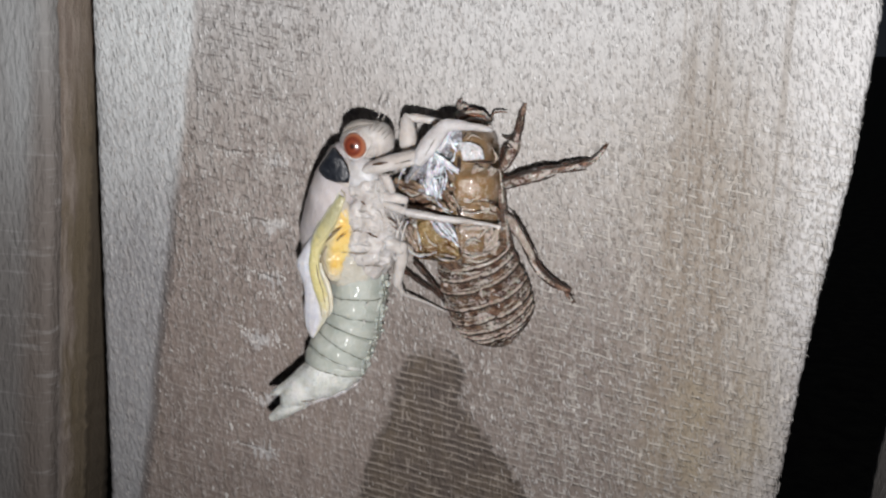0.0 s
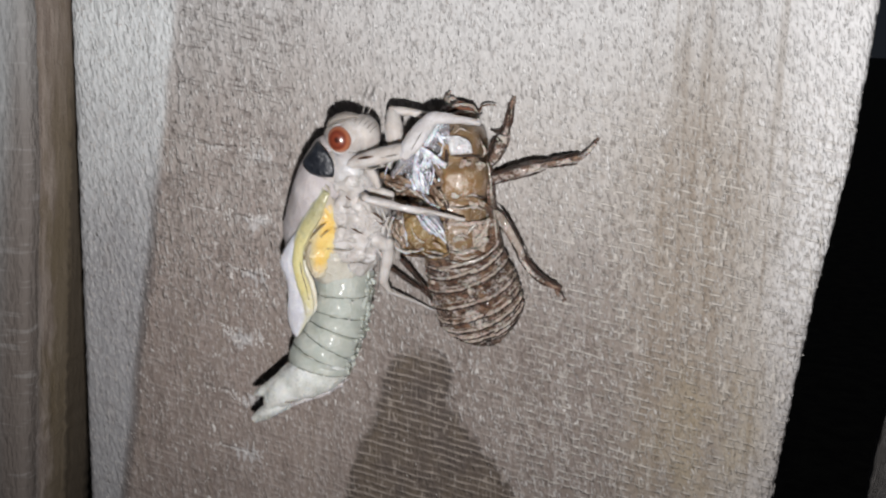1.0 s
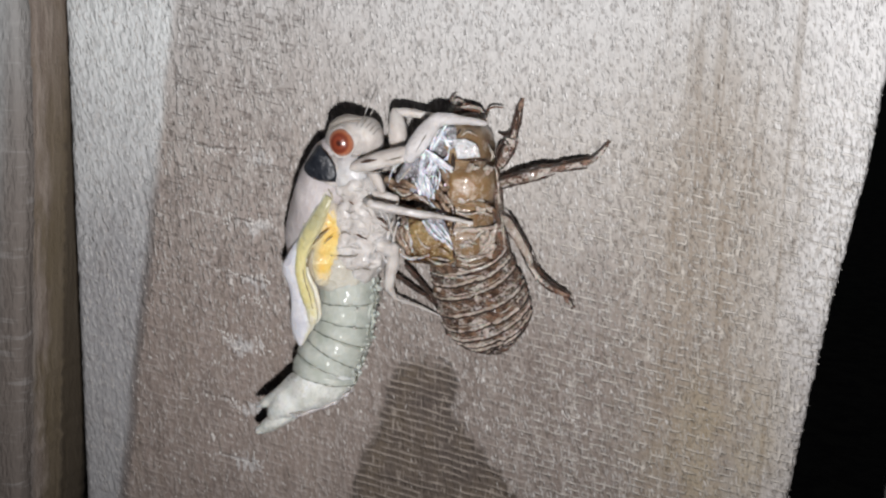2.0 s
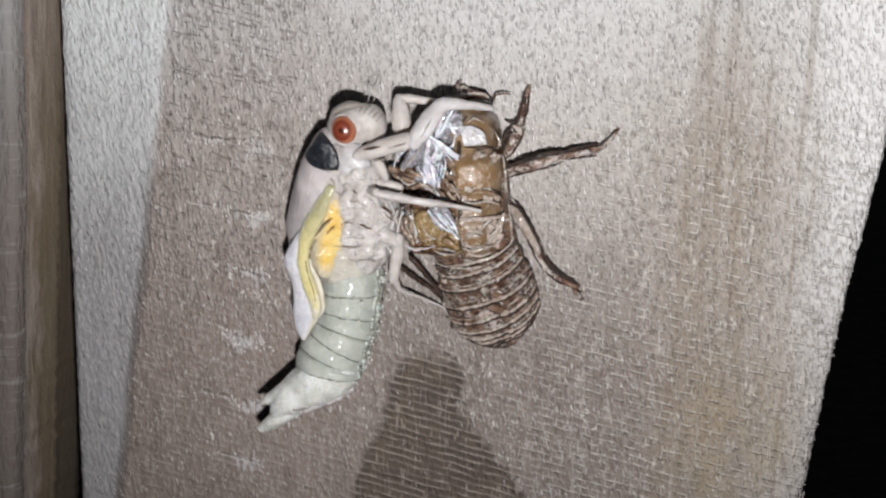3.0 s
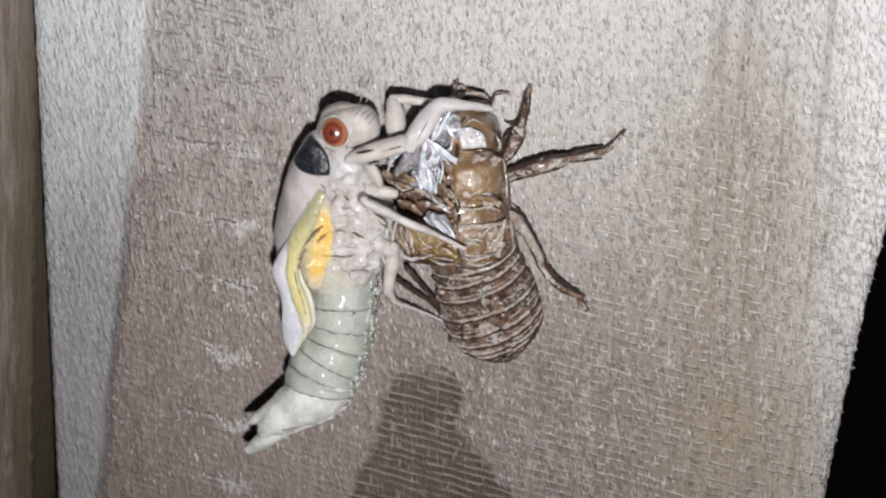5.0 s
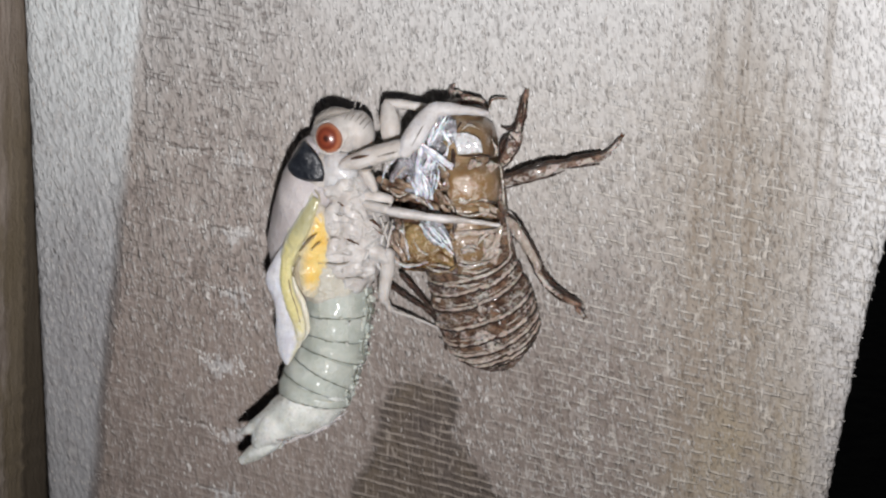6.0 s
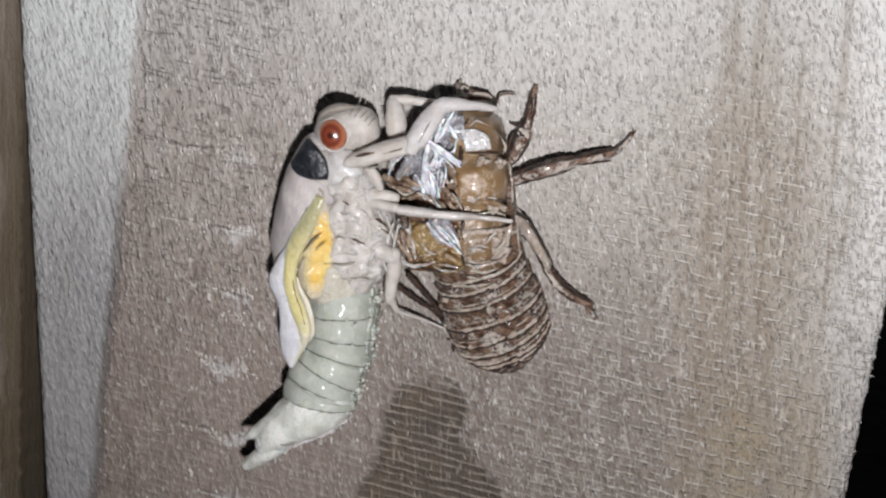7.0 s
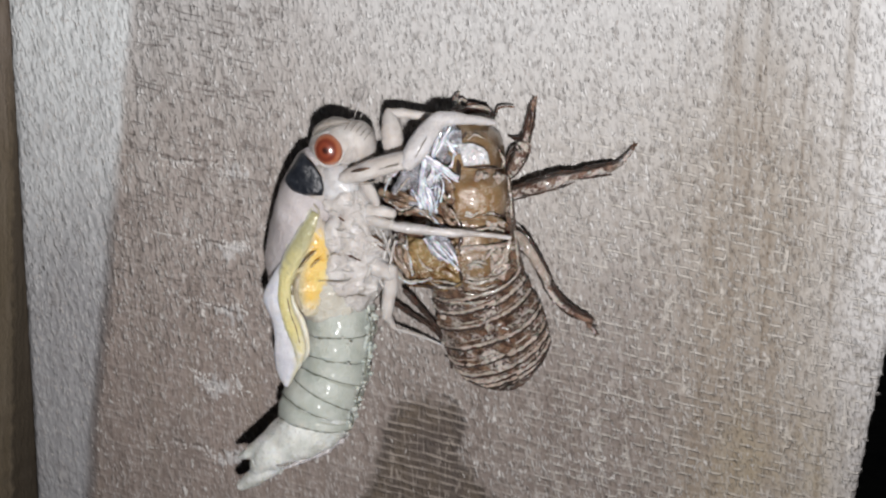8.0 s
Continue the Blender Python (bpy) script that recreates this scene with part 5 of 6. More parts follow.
# ---- the newly moulted cicada, seen from its side ----
def cicada_thing():
    ob = thing("cicada", (-9, -5, 2), "soft pale newly moulted cicada with red eyes, hanging on its shell", "cicada")
    part("mesothorax", sweep([(-10.39, -5.60, 8.92), (-11.09, -5.60, 5.93), (-11.26, -5.60, 2.67), (-11.16, -5.40, -0.31), (-10.66, -5.20, -2.51)], [(1.8, 3.1), (2.9, 4.1), (3.75, 4.4), (4.5, 4.4), (4.3, 4.1)], 48, 8, rough=0.25, freq=0.4), PALE, ob)
    part("waist", sweep([(-9.99, -5.20, -1.92), (-9.46, -5.10, -3.63), (-8.99, -5.00, -5.36)], [(3.6, 4.2), (3.6, 4.1), (3.2, 3.7)], 48, 9, rough=0.3, freq=0.7), WAIST, ob, "yellowish pale waist")
    under = sweep([(-7.52, -5.60, 7.42), (-6.87, -5.60, 4.58), (-6.48, -5.40, 1.66), (-6.36, -5.20, -0.99), (-6.91, -5.00, -3.72)], [(1.7, 3.3), (2.5, 3.9), (2.9, 4.0), (2.6, 3.8), (1.6, 3.2)], 56, 12, rough=0.28, freq=0.8)
    part("pronotum", blob((-9.97, -5.60, 7.15), (2.9, 4.0, 2.4), 35, rough=0.2), CREAM, ob)
    skull = blob((-8.22, -5.60, 10.62), (2.7, 3.6, 2.35), -10, rough=0.2, freq=0.6)
    sweep([(-7.08, -6.20, 11.93), (-6.23, -6.20, 11.47), (-5.81, -6.00, 10.22), (-6.10, -5.80, 9.05)], [(1.0, 1.6), (1.3, 2.1), (1.15, 2.0), (0.7, 1.4)], 24, 6, skull, rough=0.12)
    head = part("head", skull, CREAM, ob)
    blend_skin(head, 0.00011, 10)
    part("forehead_plate", sweep([(-9.77, -7.60, 11.73), (-9.06, -7.80, 12.34), (-8.00, -7.90, 12.77), (-6.74, -7.40, 12.85)], [(0.25, 0.8), (0.45, 1.1), (0.45, 1.0), (0.2, 0.6)], 16, 6, rough=0.2), DUSK, head, "greyish crown")
    c = Vector((-8.33, -8.80, 10.37))
    part("eye", blob(c, (1.28, 1.0, 1.44), -20), RED, head, "dark red glossy eye", pivot=c)
    rim = [tuple(c + Vector((1.34 * math.cos(q), 0.25, 1.5 * math.sin(q)))) for q in np.linspace(0, 2 * math.pi, 25)]
    part("eye_rim", sweep(rim, [0.17] * 25, 8, 2), CREAM, head)
    for k in range(5):
        f = k / 4
        a, b = Vector((-6.56, -8.00, 12.66)), Vector((-5.06, -7.80, 11.43))
        p = a.lerp(b, f)
        part("face_ridge", sweep([tuple(p + Vector((-0.7, 0.1, -0.9))), tuple(p + Vector((0.0, -0.15, 0.0))), tuple(p + Vector((0.35, 0.5, 0.45)))], [0.03, 0.06, 0.03], 6, 4), DUSK, head)
    part("antenna", strands([[(-5.43, -8.40, 13.18), (-4.89, -8.60, 14.07), (-4.53, -8.60, 15.05)], [(-6.00, -8.20, 13.25), (-5.70, -8.40, 14.01), (-5.40, -8.60, 14.65)]], 0.06, 5, 4), CREAM, head)
    part("neck_patch", ribbon([(-10.85, -9.00, 10.01), (-11.61, -9.20, 8.87), (-12.32, -9.20, 7.71), (-11.69, -9.30, 6.76), (-10.39, -9.50, 6.31)], [(-10.52, -9.20, 10.05), (-9.51, -9.70, 9.17), (-8.76, -9.80, 8.12), (-8.55, -9.80, 7.14), (-8.71, -9.70, 6.38)], 0.5, 28, 10, rough=0.05, freq=1.4), BLACK, ob, "black neck patch")
    # the shoulder's white highlight is put into its paler colour
    part("shoulder_bulge", blob((-7.79, -7.90, 6.94), (1.9, 1.35, 2.2), -10, rough=0.22, freq=0.7), SHOULDER_GLOW, ob, "shoulder with a bluish-white highlight in its colour")
    # soft folded plates of the side and underside
    for centre, size, turn in (
            ((-7.29, -8.40, 5.09), (1.9, 0.8, 1.0), 12), ((-6.55, -8.60, 2.84), (1.8, 0.75, 1.2), -10), ((-8.10, -8.80, 2.45), (1.0, 0.7, 1.7), 0), ((-4.85, -7.90, 1.70), (1.2, 0.8, 1.0), 20),
            ((-6.83, -8.60, -0.04), (1.9, 0.7, 1.1), 5), ((-4.42, -7.40, -0.80), (1.0, 0.7, 0.8), 30), ((-7.18, -8.40, -2.22), (2.0, 0.65, 0.85), -6), ((-8.19, -8.80, -0.55), (0.9, 0.6, 1.5), 8), ((-5.32, -7.80, -2.46), (1.0, 0.6, 0.7), -20), ((-5.91, -8.00, 4.56), (1.0, 0.7, 0.7), 0)):
        blob(centre, size, turn, under, rough=0.2, freq=1.3, level=4)
    soft = part("underside", under, CREASED, ob, "soft folded pale underside")
    blend_skin(soft, 0.00011, 6)
    # dark tubes laid over the creases put their shade into the colour
    for pts, r, mat in (([(-7.39, -9.50, 4.44), (-6.72, -9.60, 4.12), (-6.23, -9.30, 4.42)], 0.11, GLOOM), ([(-6.83, -9.50, 1.02), (-6.18, -9.50, 0.81), (-5.46, -9.30, 0.45)], 0.1, GLOOM), ([(-8.42, -9.80, 0.83), (-7.77, -9.80, 1.13), (-7.15, -9.70, 0.97)], 0.08, DUSK),
                        ([(-9.27, -9.90, -1.37), (-8.06, -9.80, -1.42), (-7.05, -9.50, -1.47), (-6.34, -9.30, -1.14)], 0.09, DUSK), ([(-4.56, -9.00, 2.79), (-3.94, -8.90, 2.44), (-3.50, -8.60, 1.92)], 0.1, GLOOM), ([(-4.19, -8.90, 2.05), (-3.72, -8.70, 1.60), (-3.28, -8.40, 1.26)], 0.09, GLOOM),
                        ([(-5.13, -8.60, -0.10), (-4.56, -8.30, -0.50), (-4.12, -8.00, -1.04)], 0.1, GLOOM), ([(-6.86, -9.20, -2.86), (-6.04, -8.90, -2.80), (-5.21, -8.60, -2.99)], 0.07, DUSK), ([(-5.77, -9.30, 3.64), (-5.31, -9.10, 3.26), (-4.97, -8.90, 2.62)], 0.07, DUSK), ([(-7.74, -9.60, 3.43), (-7.22, -9.60, 3.21), (-6.61, -9.50, 3.36)], 0.06, DUSK), ([(-9.54, -9.70, 5.58), (-9.11, -9.80, 5.00), (-8.97, -9.80, 4.25)], 0.1, TAN)):
        part("crease", sweep(list(pts), [0.03] + [r] * (len(pts) - 2) + [0.03], 6, 6, rough=0.07, freq=2.5), mat, ob)
    for pts in ([(-4.41, -8.20, 3.43), (-4.10, -7.60, 2.21), (-3.83, -7.00, 0.33)], [(-3.13, -7.60, 2.15), (-3.72, -7.20, 0.76), (-4.06, -6.80, -0.63)], [(-4.84, -7.80, -0.24), (-4.30, -7.60, -0.88), (-3.94, -7.20, -1.51)]):
        part("leg_lining", sweep(list(pts), [0.1, 0.15, 0.08], 7, 5, rough=0.05, freq=2.0), CREAM, ob)
    # abdomen rings, then the milky tail
    spine = curve([(*(-8.90, -5.10, -4.79), 3.25, 3.6), (*(-8.77, -5.40, -7.20), 3.2, 3.6), (*(-8.96, -5.80, -9.41), 3.25, 3.6), (*(-9.26, -6.30, -11.13), 3.4, 3.6), (*(-9.97, -6.80, -12.69), 3.5, 3.5), (*(-10.54, -7.30, -14.10), 3.6, 3.4), (*(-10.67, -7.70, -15.28), 3.6, 3.3)], 6)
    BOW = (0.25, 0.3, 0.35, 0.45, 0.6, 0.9)
    for k in range(6):
        rows = [spine[k * 6 + f] for f in (0, 2, 4, 6)]
        grow = (0.965, 1.0, 1.012, 1.0)
        ring = part("abdomen_ring", sweep([tuple(r[:3]) for r in rows], [(r[3] * g, r[4] * g) for r, g in zip(rows, grow)], 48, 5, rough=0.09, freq=0.7, cap=False, bow=BOW[k]), GREEN, ob)
        e = rows[-1]
        t = Vector(rows[-1][:3] - rows[-2][:3]).normalized()
        s = t.cross(Vector((0, 1, 0))).normalized()
        d = s.cross(t)
        # a dark arc in each groove stands in for the ledge's shadow
        arc = [tuple(Vector(e[:3]) + s * math.cos(q) * e[3] * 1.0 + d * math.sin(q) * e[4] * 1.0 + t * (BOW[k] * math.sin(q - 0.5 + math.pi) + 0.05 + 0.12 * noise.noise(Vector((q * 2.6, k * 2.0, 0))))) for q in np.linspace(math.pi * 1.0, math.pi * 1.97, 22)]
        part("crease", sweep(arc, [0.035 + 0.1 * abs(noise.noise(Vector((i * 0.5, k, 5)))) for i in range(22)], 6, 2, rough=0.04, freq=2), FOLD_SHADE, ring, "thin dark line painting the groove's shade")
    edge = sweep([(-5.80, -5.20, -4.62), (-5.83, -5.50, -6.82), (-6.07, -5.90, -9.15), (-6.50, -6.40, -11.48), (-7.20, -7.00, -13.55), (-7.60, -7.60, -15.03)], [(0.3, 0.9), (0.4, 1.3), (0.4, 1.3), (0.45, 1.3), (0.5, 1.3), (0.5, 1.0)], 24, 18, rough=0.42, freq=1.5)
    rng = random.Random(8)
    keel = curve([(-5.35, -5.60, -4.60), (-5.30, -6.00, -6.80), (-5.55, -6.40, -9.15), (-6.00, -7.00, -11.48), (-6.70, -7.60, -13.55), (-7.10, -8.20, -15.20)], 12)
    for _ in range(46):
        p = Vector(rng.choice(keel)) + Vector((rng.gauss(0.0, 0.16), rng.gauss(-0.3, 0.4), rng.gauss(0, 0.15)))
        r = rng.uniform(0.12, 0.34)
        blob(p, (r, r, r * rng.uniform(0.6, 1.3)), rng.uniform(-40, 40), edge, rough=0.08, freq=2.5, level=2)
    part("belly_edge", edge, GREEN, ob, "knobbly pale belly edge")
    for pts in ([(-5.44, -7.20, -5.09), (-5.15, -7.20, -6.51), (-5.40, -7.40, -7.67)], [(-5.46, -7.60, -8.68), (-5.68, -7.90, -10.08), (-5.56, -7.80, -10.90)], [(-5.83, -8.20, -11.74), (-6.30, -8.80, -12.81), (-6.18, -8.70, -13.63)], [(-6.91, -9.80, -13.76), (-6.52, -9.30, -14.42), (-6.81, -9.20, -15.28)], [(-5.07, -6.60, -5.99), (-4.87, -6.30, -6.57), (-5.08, -6.70, -7.16)]):
        part("crease", sweep(list(pts), [0.03, 0.08, 0.03], 6, 6, rough=0.08, freq=2.5), FOLD_SHADE, ob)
    end = sweep([(-10.03, -7.80, -14.70), (-10.84, -8.00, -15.67), (-12.30, -8.30, -16.75), (-13.98, -8.60, -17.86), (-15.29, -8.80, -19.04), (-15.85, -8.80, -19.72)], [(3.1, 2.8), (3.0, 2.9), (2.6, 2.7), (2.1, 2.2), (1.6, 1.75), (1.2, 1.45)], 40, 9, rough=0.16, freq=0.7)
    sweep([(-14.32, -8.80, -17.01), (-15.88, -8.90, -17.90), (-17.20, -8.90, -18.66), (-18.15, -8.80, -19.21)], [(1.2, 1.5), (0.85, 1.1), (0.5, 0.7), (0.18, 0.25)], 20, 7, end, rough=0.1)
    blob((-15.81, -8.90, -19.89), (0.75, 1.0, 0.8), 0, end, rough=0.1, level=3)
    tail = part("tail", end, MILK, ob, "milky white tail end")
    blend_skin(tail, 0.00012, 6)
    part("tail_seam", sweep([(-7.11, -8.60, -16.31), (-8.93, -9.20, -17.66), (-11.26, -9.70, -18.69), (-13.26, -9.80, -19.56)], [(0.12, 0.16), (0.2, 0.2), (0.22, 0.22), (0.12, 0.16)], 9, 10, rough=0.28, freq=1.8), PALE, ob, "warm-toned seam under the tail")
    part("tail_lobe", sweep([(-14.25, -8.80, -19.48), (-15.70, -9.00, -20.40), (-16.96, -9.00, -21.31), (-17.91, -8.90, -22.01)], [(1.0, 1.3), (0.95, 1.1), (0.8, 0.8), (0.48, 0.45)], 18, 7, rough=0.12), MILK, ob, "pinkish white lower tail lobe")
    part("tail_rim", sweep([(-16.39, -9.90, -18.78), (-16.04, -10.10, -19.29), (-15.91, -9.90, -20.03)], [0.1, 0.17, 0.1], 8, 5, rough=0.06, freq=2.0), MILK, ob, "glossy rim of the notch")
    for pts in ([(-14.48, -10.40, -18.39), (-13.59, -10.60, -18.02), (-12.81, -10.50, -18.31)], [(-14.21, -10.40, -18.91), (-13.39, -10.40, -19.02), (-12.37, -10.20, -18.78)]):
        part("crease", sweep(list(pts), [0.03, 0.1, 0.03], 6, 6, rough=0.07, freq=2.5), DUSK, ob)
    # beads of moisture on the soft skin
    rng = random.Random(21)
    beads = bmesh.new()
    for a, b, count in (((-4.50, -6.40, -3.75), (-4.58, -6.80, -7.75), 9), ((-5.05, -7.40, -8.96), (-6.09, -9.00, -13.93), 12), ((-6.95, -9.60, -15.70), (-14.83, -10.20, -20.15), 16), ((-10.00, -8.80, -4.44), (-5.76, -8.00, -4.02), 8), ((-7.23, -9.20, -4.77), (-6.21, -10.00, -12.31), 6), ((-14.65, -8.00, -2.50), (-13.83, -8.40, -0.92), 4)):
        for _ in range(count):
            p = Vector(a).lerp(Vector(b), rng.random()) + Vector((rng.gauss(0, 0.3), rng.gauss(0, 0.1), rng.gauss(0, 0.3)))
            blob(p, (rng.uniform(0.06, 0.14),) * 3, 0, beads, level=2)
    tagged(part("moisture", beads, DEW, ob, "tiny glossy beads of moisture"), kind="stuff")
    # crumpled wing pads
    part("forewing", ribbon([(-12.83, -9.90, 0.21), (-13.75, -9.90, -1.13), (-14.61, -9.90, -2.88), (-14.30, -10.00, -4.00), (-13.77, -10.00, -5.45), (-13.63, -10.00, -6.94), (-13.80, -9.90, -8.56), (-13.56, -9.80, -10.22), (-13.09, -9.60, -11.36), (-12.86, -9.50, -11.63)],
                            [(-12.23, -10.10, 0.42), (-12.19, -10.20, -1.08), (-12.14, -10.30, -2.60), (-12.01, -10.30, -3.74), (-11.73, -10.30, -5.21), (-11.39, -10.30, -6.67), (-11.02, -10.20, -8.10), (-11.25, -10.10, -9.33), (-12.08, -9.80, -10.81), (-12.65, -9.50, -11.62)], 0.42, 24, 8, rough=0.07, freq=0.7), WHITE, ob, "white crumpled wing pad")
    part("wing_fold", ribbon([(-9.79, -9.70, 5.06), (-10.62, -9.90, 3.91), (-11.68, -10.00, 2.35), (-12.43, -10.10, 0.98), (-12.91, -10.20, -0.50), (-13.14, -10.30, -2.10), (-13.03, -10.40, -3.55), (-12.69, -10.40, -5.13), (-12.22, -10.40, -6.52), (-11.78, -10.30, -7.95), (-11.61, -10.20, -9.14), (-11.55, -10.00, -9.78)],
                             [(-9.04, -9.80, 4.63), (-9.48, -10.00, 3.13), (-9.98, -10.20, 1.80), (-10.53, -10.30, 0.77), (-11.07, -10.40, -0.26), (-11.59, -10.40, -1.51), (-11.71, -10.40, -3.06), (-11.44, -10.40, -4.19), (-10.97, -10.40, -5.31), (-10.63, -10.40, -6.71), (-10.59, -10.30, -8.03), (-11.28, -10.00, -9.69)], 0.34, 24, 8, rough=0.07, freq=0.9), YELLOW, ob, "yellow fold of the wing pad")
    part("wing_fold", sweep([(-11.51, -10.80, -1.68), (-11.40, -10.90, -3.05), (-11.07, -10.90, -4.05), (-10.60, -10.90, -4.97), (-10.30, -10.80, -6.39), (-10.29, -10.60, -7.73), (-10.78, -10.30, -8.84)], [(0.06, 0.1), (0.16, 0.16), (0.26, 0.2), (0.3, 0.22), (0.3, 0.22), (0.22, 0.2), (0.06, 0.1)], 12, 8, rough=0.05), BUTTER, ob, "creamy rolled edge of the wing")
    part("hindwing", ribbon([(-10.11, -9.50, 4.51), (-10.55, -9.70, 3.00), (-11.12, -9.90, 1.35), (-11.73, -10.00, -0.58), (-11.85, -10.00, -2.25), (-11.55, -9.90, -3.54), (-10.79, -9.60, -4.71)],
                            [(-9.46, -9.10, 4.62), (-8.27, -8.70, 3.12), (-7.66, -8.50, 1.35), (-7.63, -8.50, -0.57), (-8.00, -8.50, -2.27), (-8.84, -8.70, -3.85), (-10.03, -9.10, -4.89)], 0.5, 26, 9, rough=0.16, freq=1.0), ORANGE, ob, "orange-yellow hind wing pad")
    # a raised strip whose greyer colour carries the shade between the folds
    part("wing_hollow", ribbon([(-11.00, -10.40, -0.57), (-11.55, -10.50, -1.74), (-11.48, -10.50, -3.01), (-10.98, -10.20, -4.13)], [(-10.74, -10.60, -0.77), (-10.89, -10.70, -1.78), (-10.88, -10.70, -2.80), (-10.65, -10.40, -3.87)], 0.1, 12, 8, rough=0.03), TAN, ob, "greyish strip painting the shade between the folds")
    # dark crease lines of the wing pads, their shade given as colour
    for pts, r in (([(-9.10, -10.70, 1.58), (-9.87, -10.90, 0.93), (-10.77, -10.90, -0.14)], 0.12), ([(-8.68, -10.60, 0.90), (-9.19, -10.80, 0.52), (-9.60, -10.90, 0.07)], 0.07), ([(-11.19, -10.80, -1.27), (-11.47, -10.90, -2.29), (-11.24, -10.80, -3.44), (-10.81, -10.50, -4.25)], 0.1), ([(-11.89, -11.00, -2.81), (-11.69, -11.00, -4.07), (-11.22, -11.00, -5.45), (-10.92, -10.90, -6.93)], 0.06)):
        part("wing_crease", sweep(list(pts), [0.03] + [r] * (len(pts) - 2) + [0.03], 8, 7, rough=0.05, freq=2.0), UMBER, ob)
    # added ribbon: the highlight along the thorax edge, done in cream colour
    part("shoulder_highlight", ribbon([(-10.15, -9.40, 5.43), (-10.92, -9.60, 4.22), (-11.86, -9.70, 2.85), (-12.57, -9.70, 1.60)], [(-9.63, -9.60, 5.18), (-10.40, -9.80, 4.04), (-11.39, -9.90, 2.60), (-12.30, -9.90, 1.27)], 0.14, 14, 7), BUTTER, ob, "creamy strip painting the highlight beside the wing root")
    # legs that hold the shell
    leg("front_leg", [(-7.65, -8.40, 7.64), (-5.68, -9.00, 8.26), (-3.46, -9.30, 8.98), (-1.31, -9.40, 9.59)], [(0.45, 0.5), (0.78, 0.75), (0.9, 0.85), (0.8, 0.75)], CREAM, ob, "", 0, 0, 16)
    # dark lines for the shade in the slits of the front leg
    part("crease", sweep([(-5.94, -9.85, 8.53), (-5.15, -10.00, 8.72), (-4.23, -10.15, 8.91)], [0.06, 0.16, 0.05], 7, 5), GLOOM, ob)
    leg("front_shin", [(-1.00, -9.60, 9.27), (-0.05, -9.60, 10.65), (0.93, -9.20, 12.11), (1.92, -8.80, 13.08), (4.09, -8.00, 13.00), (6.24, -7.00, 12.66)], [(0.75, 0.6), (1.05, 0.7), (0.95, 0.65), (0.7, 0.55), (0.48, 0.42), (0.3, 0.3)], FLESH, ob, "", 0, 0, 16)
    for pts in ([(-5.94, -9.80, 7.42), (-4.49, -10.00, 7.53), (-2.56, -10.20, 8.10)], [(-3.33, -10.20, 8.84), (-2.30, -10.35, 9.10), (-1.42, -10.40, 9.34)], [(-0.10, -10.30, 9.88), (0.37, -10.30, 10.75), (0.88, -10.00, 11.70)]):
        part("crease", sweep(list(pts), [0.03, 0.08, 0.03], 6, 5, rough=0.06, freq=2.5), DUSK, ob)
    leg("front_leg", [(-2.94, -6.00, 9.37), (-3.12, -6.00, 11.49), (-3.39, -5.60, 13.06)], [0.8, 1.05, 0.7], CREAM, ob)
    leg("front_shin", [(-3.53, -5.60, 13.42), (-1.84, -5.40, 13.36), (0.95, -5.00, 12.85)], [0.45, 0.45, 0.35], CREAM, ob)
    leg("hind_leg", [(-5.31, -8.00, 0.02), (-4.37, -7.60, -0.50), (-3.47, -7.00, -1.20)], [0.7, 0.8, 0.7], CREAM, ob, "", 0, 0, 14)
    leg("hind_shin", [(-3.29, -7.00, -0.79), (-3.43, -6.60, -2.31), (-3.76, -6.20, -3.99), (-4.02, -5.60, -5.47), (-3.62, -5.00, -6.65)], [0.68, 0.7, 0.62, 0.52, 0.34], CREAM, ob, "", 0, 0, 14)
    leg("hind_foot", [(-3.59, -4.60, -6.95), (-1.88, -3.00, -7.94), (0.81, -1.20, -9.54)], [0.16, 0.12, 0.08], CREAM, ob)
    leg("middle_hip", [(-7.39, -7.40, 4.50), (-6.00, -7.70, 4.69), (-4.29, -7.80, 4.76), (-2.93, -7.60, 4.56)], [(0.6, 0.6), (0.68, 0.62), (0.66, 0.6), (0.5, 0.5)], CREAM, ob, "", 0, 0, 16)
    part("beak", sweep([(-5.33, -8.40, 7.52), (-4.61, -8.60, 6.60), (-4.19, -8.20, 5.57)], [(0.4, 0.4), (0.55, 0.5), (0.35, 0.35)], 12, 5), CREAM, ob, "glossy pale beak")
    part("leg_lining", strands([[(-3.79, -7.60, 2.86), (-3.53, -7.00, 1.50), (-3.30, -6.80, 0.33)], [(-2.66, -7.40, 2.14), (-3.07, -7.20, 0.80), (-3.36, -7.00, -0.41)], [(-4.77, -8.00, -0.97), (-4.27, -7.40, -1.56), (-3.97, -7.00, -2.53)]], 0.14, 6, 4), CREAM, ob)
    return ob


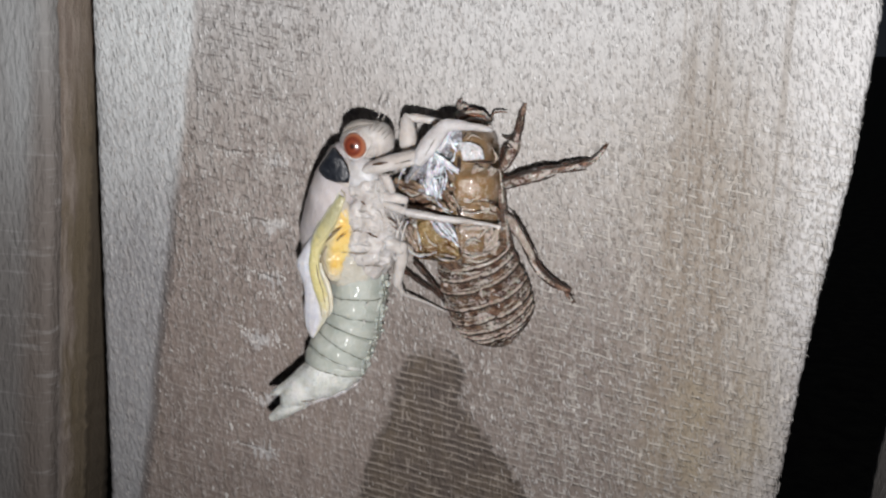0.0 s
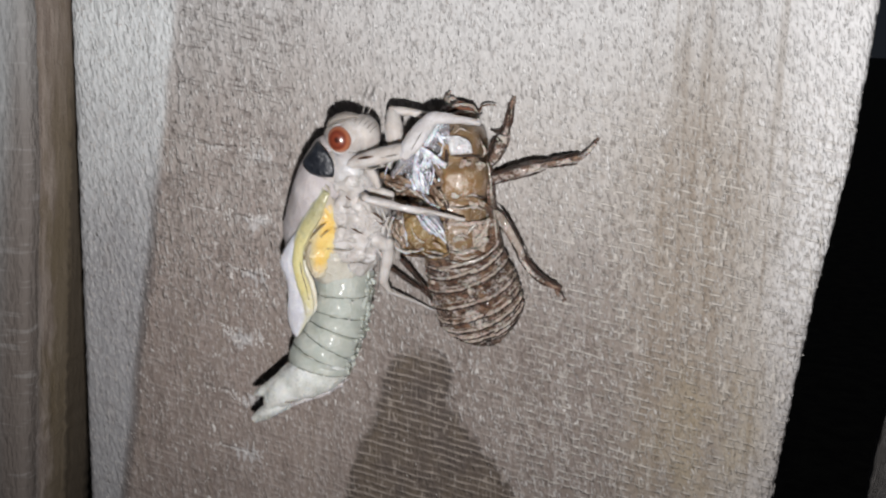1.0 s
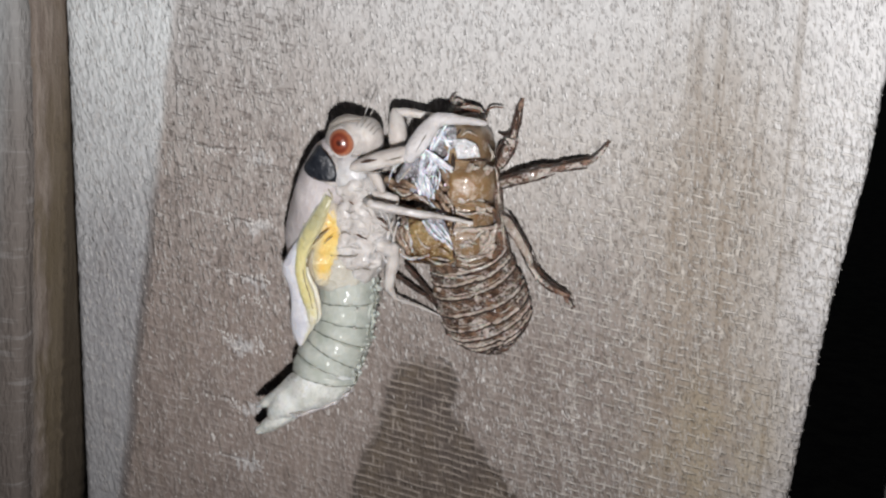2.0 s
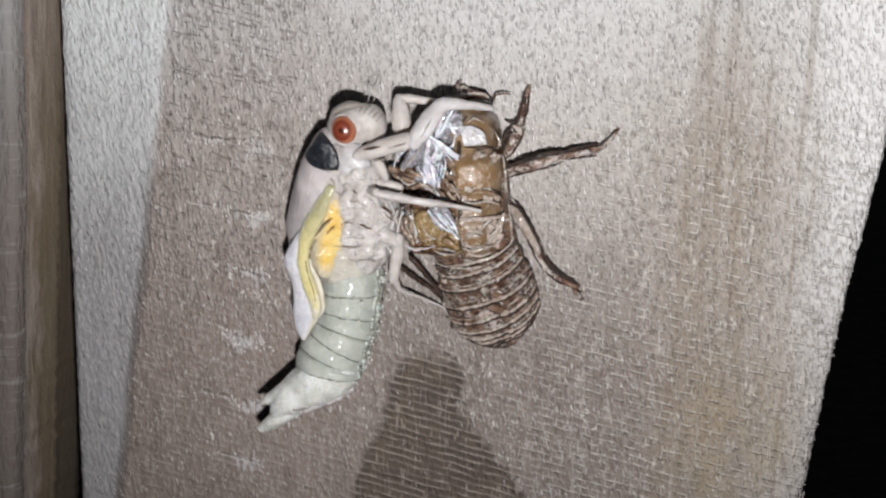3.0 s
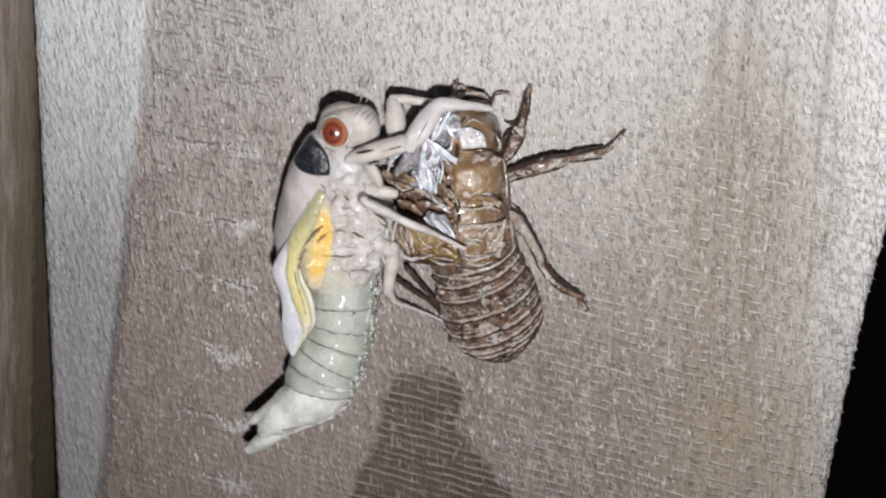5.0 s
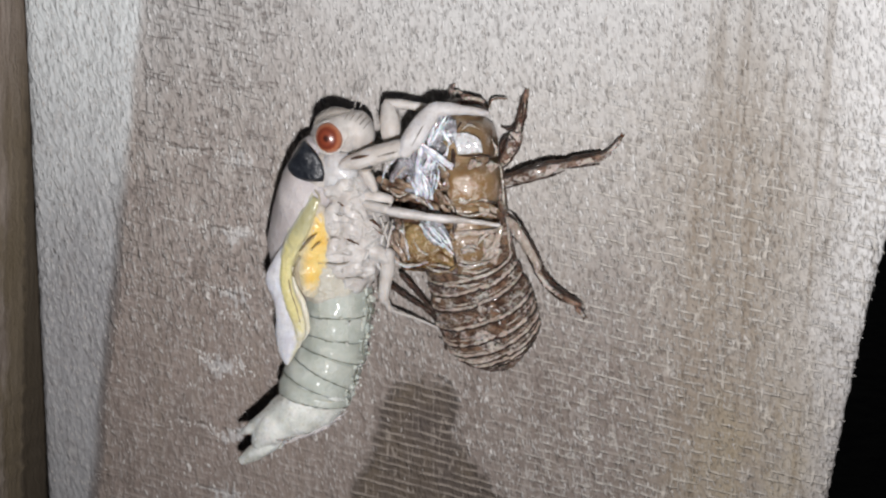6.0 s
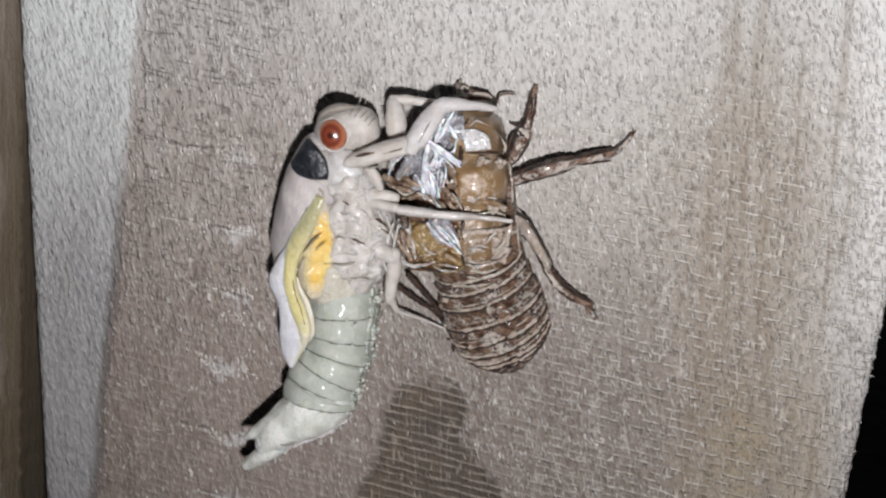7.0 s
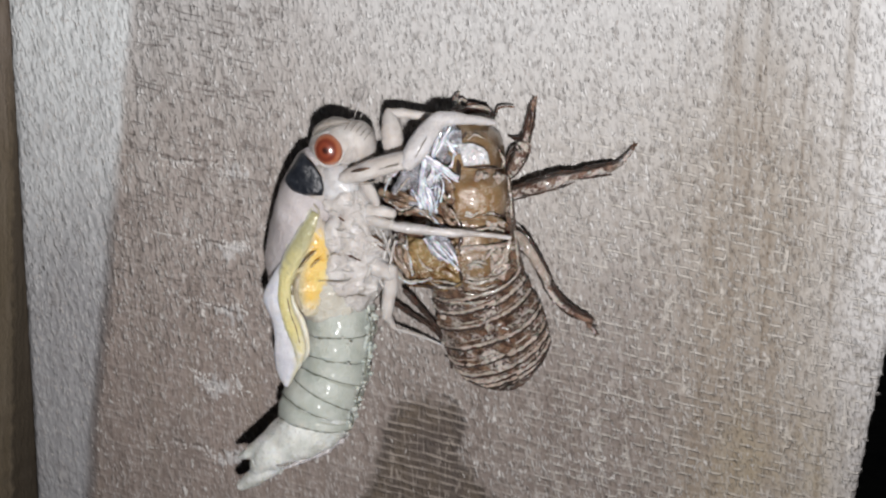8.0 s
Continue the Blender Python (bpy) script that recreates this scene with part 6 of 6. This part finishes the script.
cicada = cicada_thing()
HIP = Vector((-6.34, -7.40, 4.31))
KNEE, TIP = Vector((-2.53, -9.00, 3.56)), Vector((7.70, -7.20, 2.21))
FEMUR, SHIN = (KNEE - HIP).length, (TIP - KNEE).length
middle_leg = part("middle_leg", sweep([HIP, HIP + Vector((FEMUR * 0.5, 0, 0)), HIP + Vector((FEMUR, 0, 0))], [0.55, 0.5, 0.44], 14, 6, rough=0.08), CREAM, cicada, pivot=HIP)
shin = part("shin", sweep([KNEE, KNEE + Vector((SHIN * 0.1, 0, -0.08)), KNEE + Vector((SHIN * 0.4, 0, -0.12)), KNEE + Vector((SHIN * 0.72, 0, 0.06)), KNEE + Vector((SHIN, 0, 0))], [0.36, 0.5, 0.4, 0.3, 0.2], 14, 7, rough=0.12), SHIN_SKIN, cicada, pivot=KNEE)


def along(p, q):
    """A pose at p (millimetres of the world) whose x axis points to q, in the cicada's space."""
    x = (Vector(q) - Vector(p)).normalized()
    y = Vector((0, 1, 0))
    z = x.cross(y).normalized()
    y = z.cross(x)
    m = Matrix((x, y, z)).transposed().to_4x4()
    m.translation = (Vector(p) - Vector((-9, -5, 2))) * 0.001
    return m


def motions():
    # the body sways a little about its grip
    sway = [(0, 0.0), (1.0, 0.0), (1.5, -0.5), (2.8, -1.3), (3.5, -1.5), (4.5, -1.4), (5.2, -1.3), (6.5, -1.6), (8.0, -1.6)]
    walk(cicada, [(t, pose(-0.009, -0.005, 0.002, 0, a, 0)) for t, a in sway])
    # the middle leg lets go, draws back, feels downwards and takes hold again
    steps = [
        (0.0, KNEE, TIP), (0.4, KNEE, TIP),
        (0.6, (-3.75, -10.80, 4.01), (6.02, -8.00, 2.42)),
        (0.8, (-4.53, -11.40, 4.66), (5.53, -8.00, 2.45)),
        (3.5, (-4.21, -11.40, 4.50), (5.40, -8.00, 2.56)),
        (4.5, (-4.65, -11.40, 4.78), (4.84, -8.40, 2.84)),
        (4.7, (-5.03, -11.40, 4.87), (3.48, -8.80, 3.19)),
        (5.0, (-4.83, -11.40, 4.34), (3.61, -8.60, -0.15)),
        (5.2, (-4.03, -11.60, 4.19), (3.56, -8.40, 0.12)),
        (5.7, (-2.86, -10.40, 3.89), (5.81, -8.40, 1.79)),
        (6.3, (-2.29, -9.20, 3.79), (7.43, -7.20, 2.56)), (8.0, (-2.29, -9.20, 3.67), (7.43, -7.20, 2.50)),
    ]
    walk(middle_leg, [(t, along(HIP, k)) for t, k, p in steps])
    walk(shin, [(t, along(HIP + (Vector(k) - HIP).normalized() * FEMUR, p)) for t, k, p in steps])


motions()
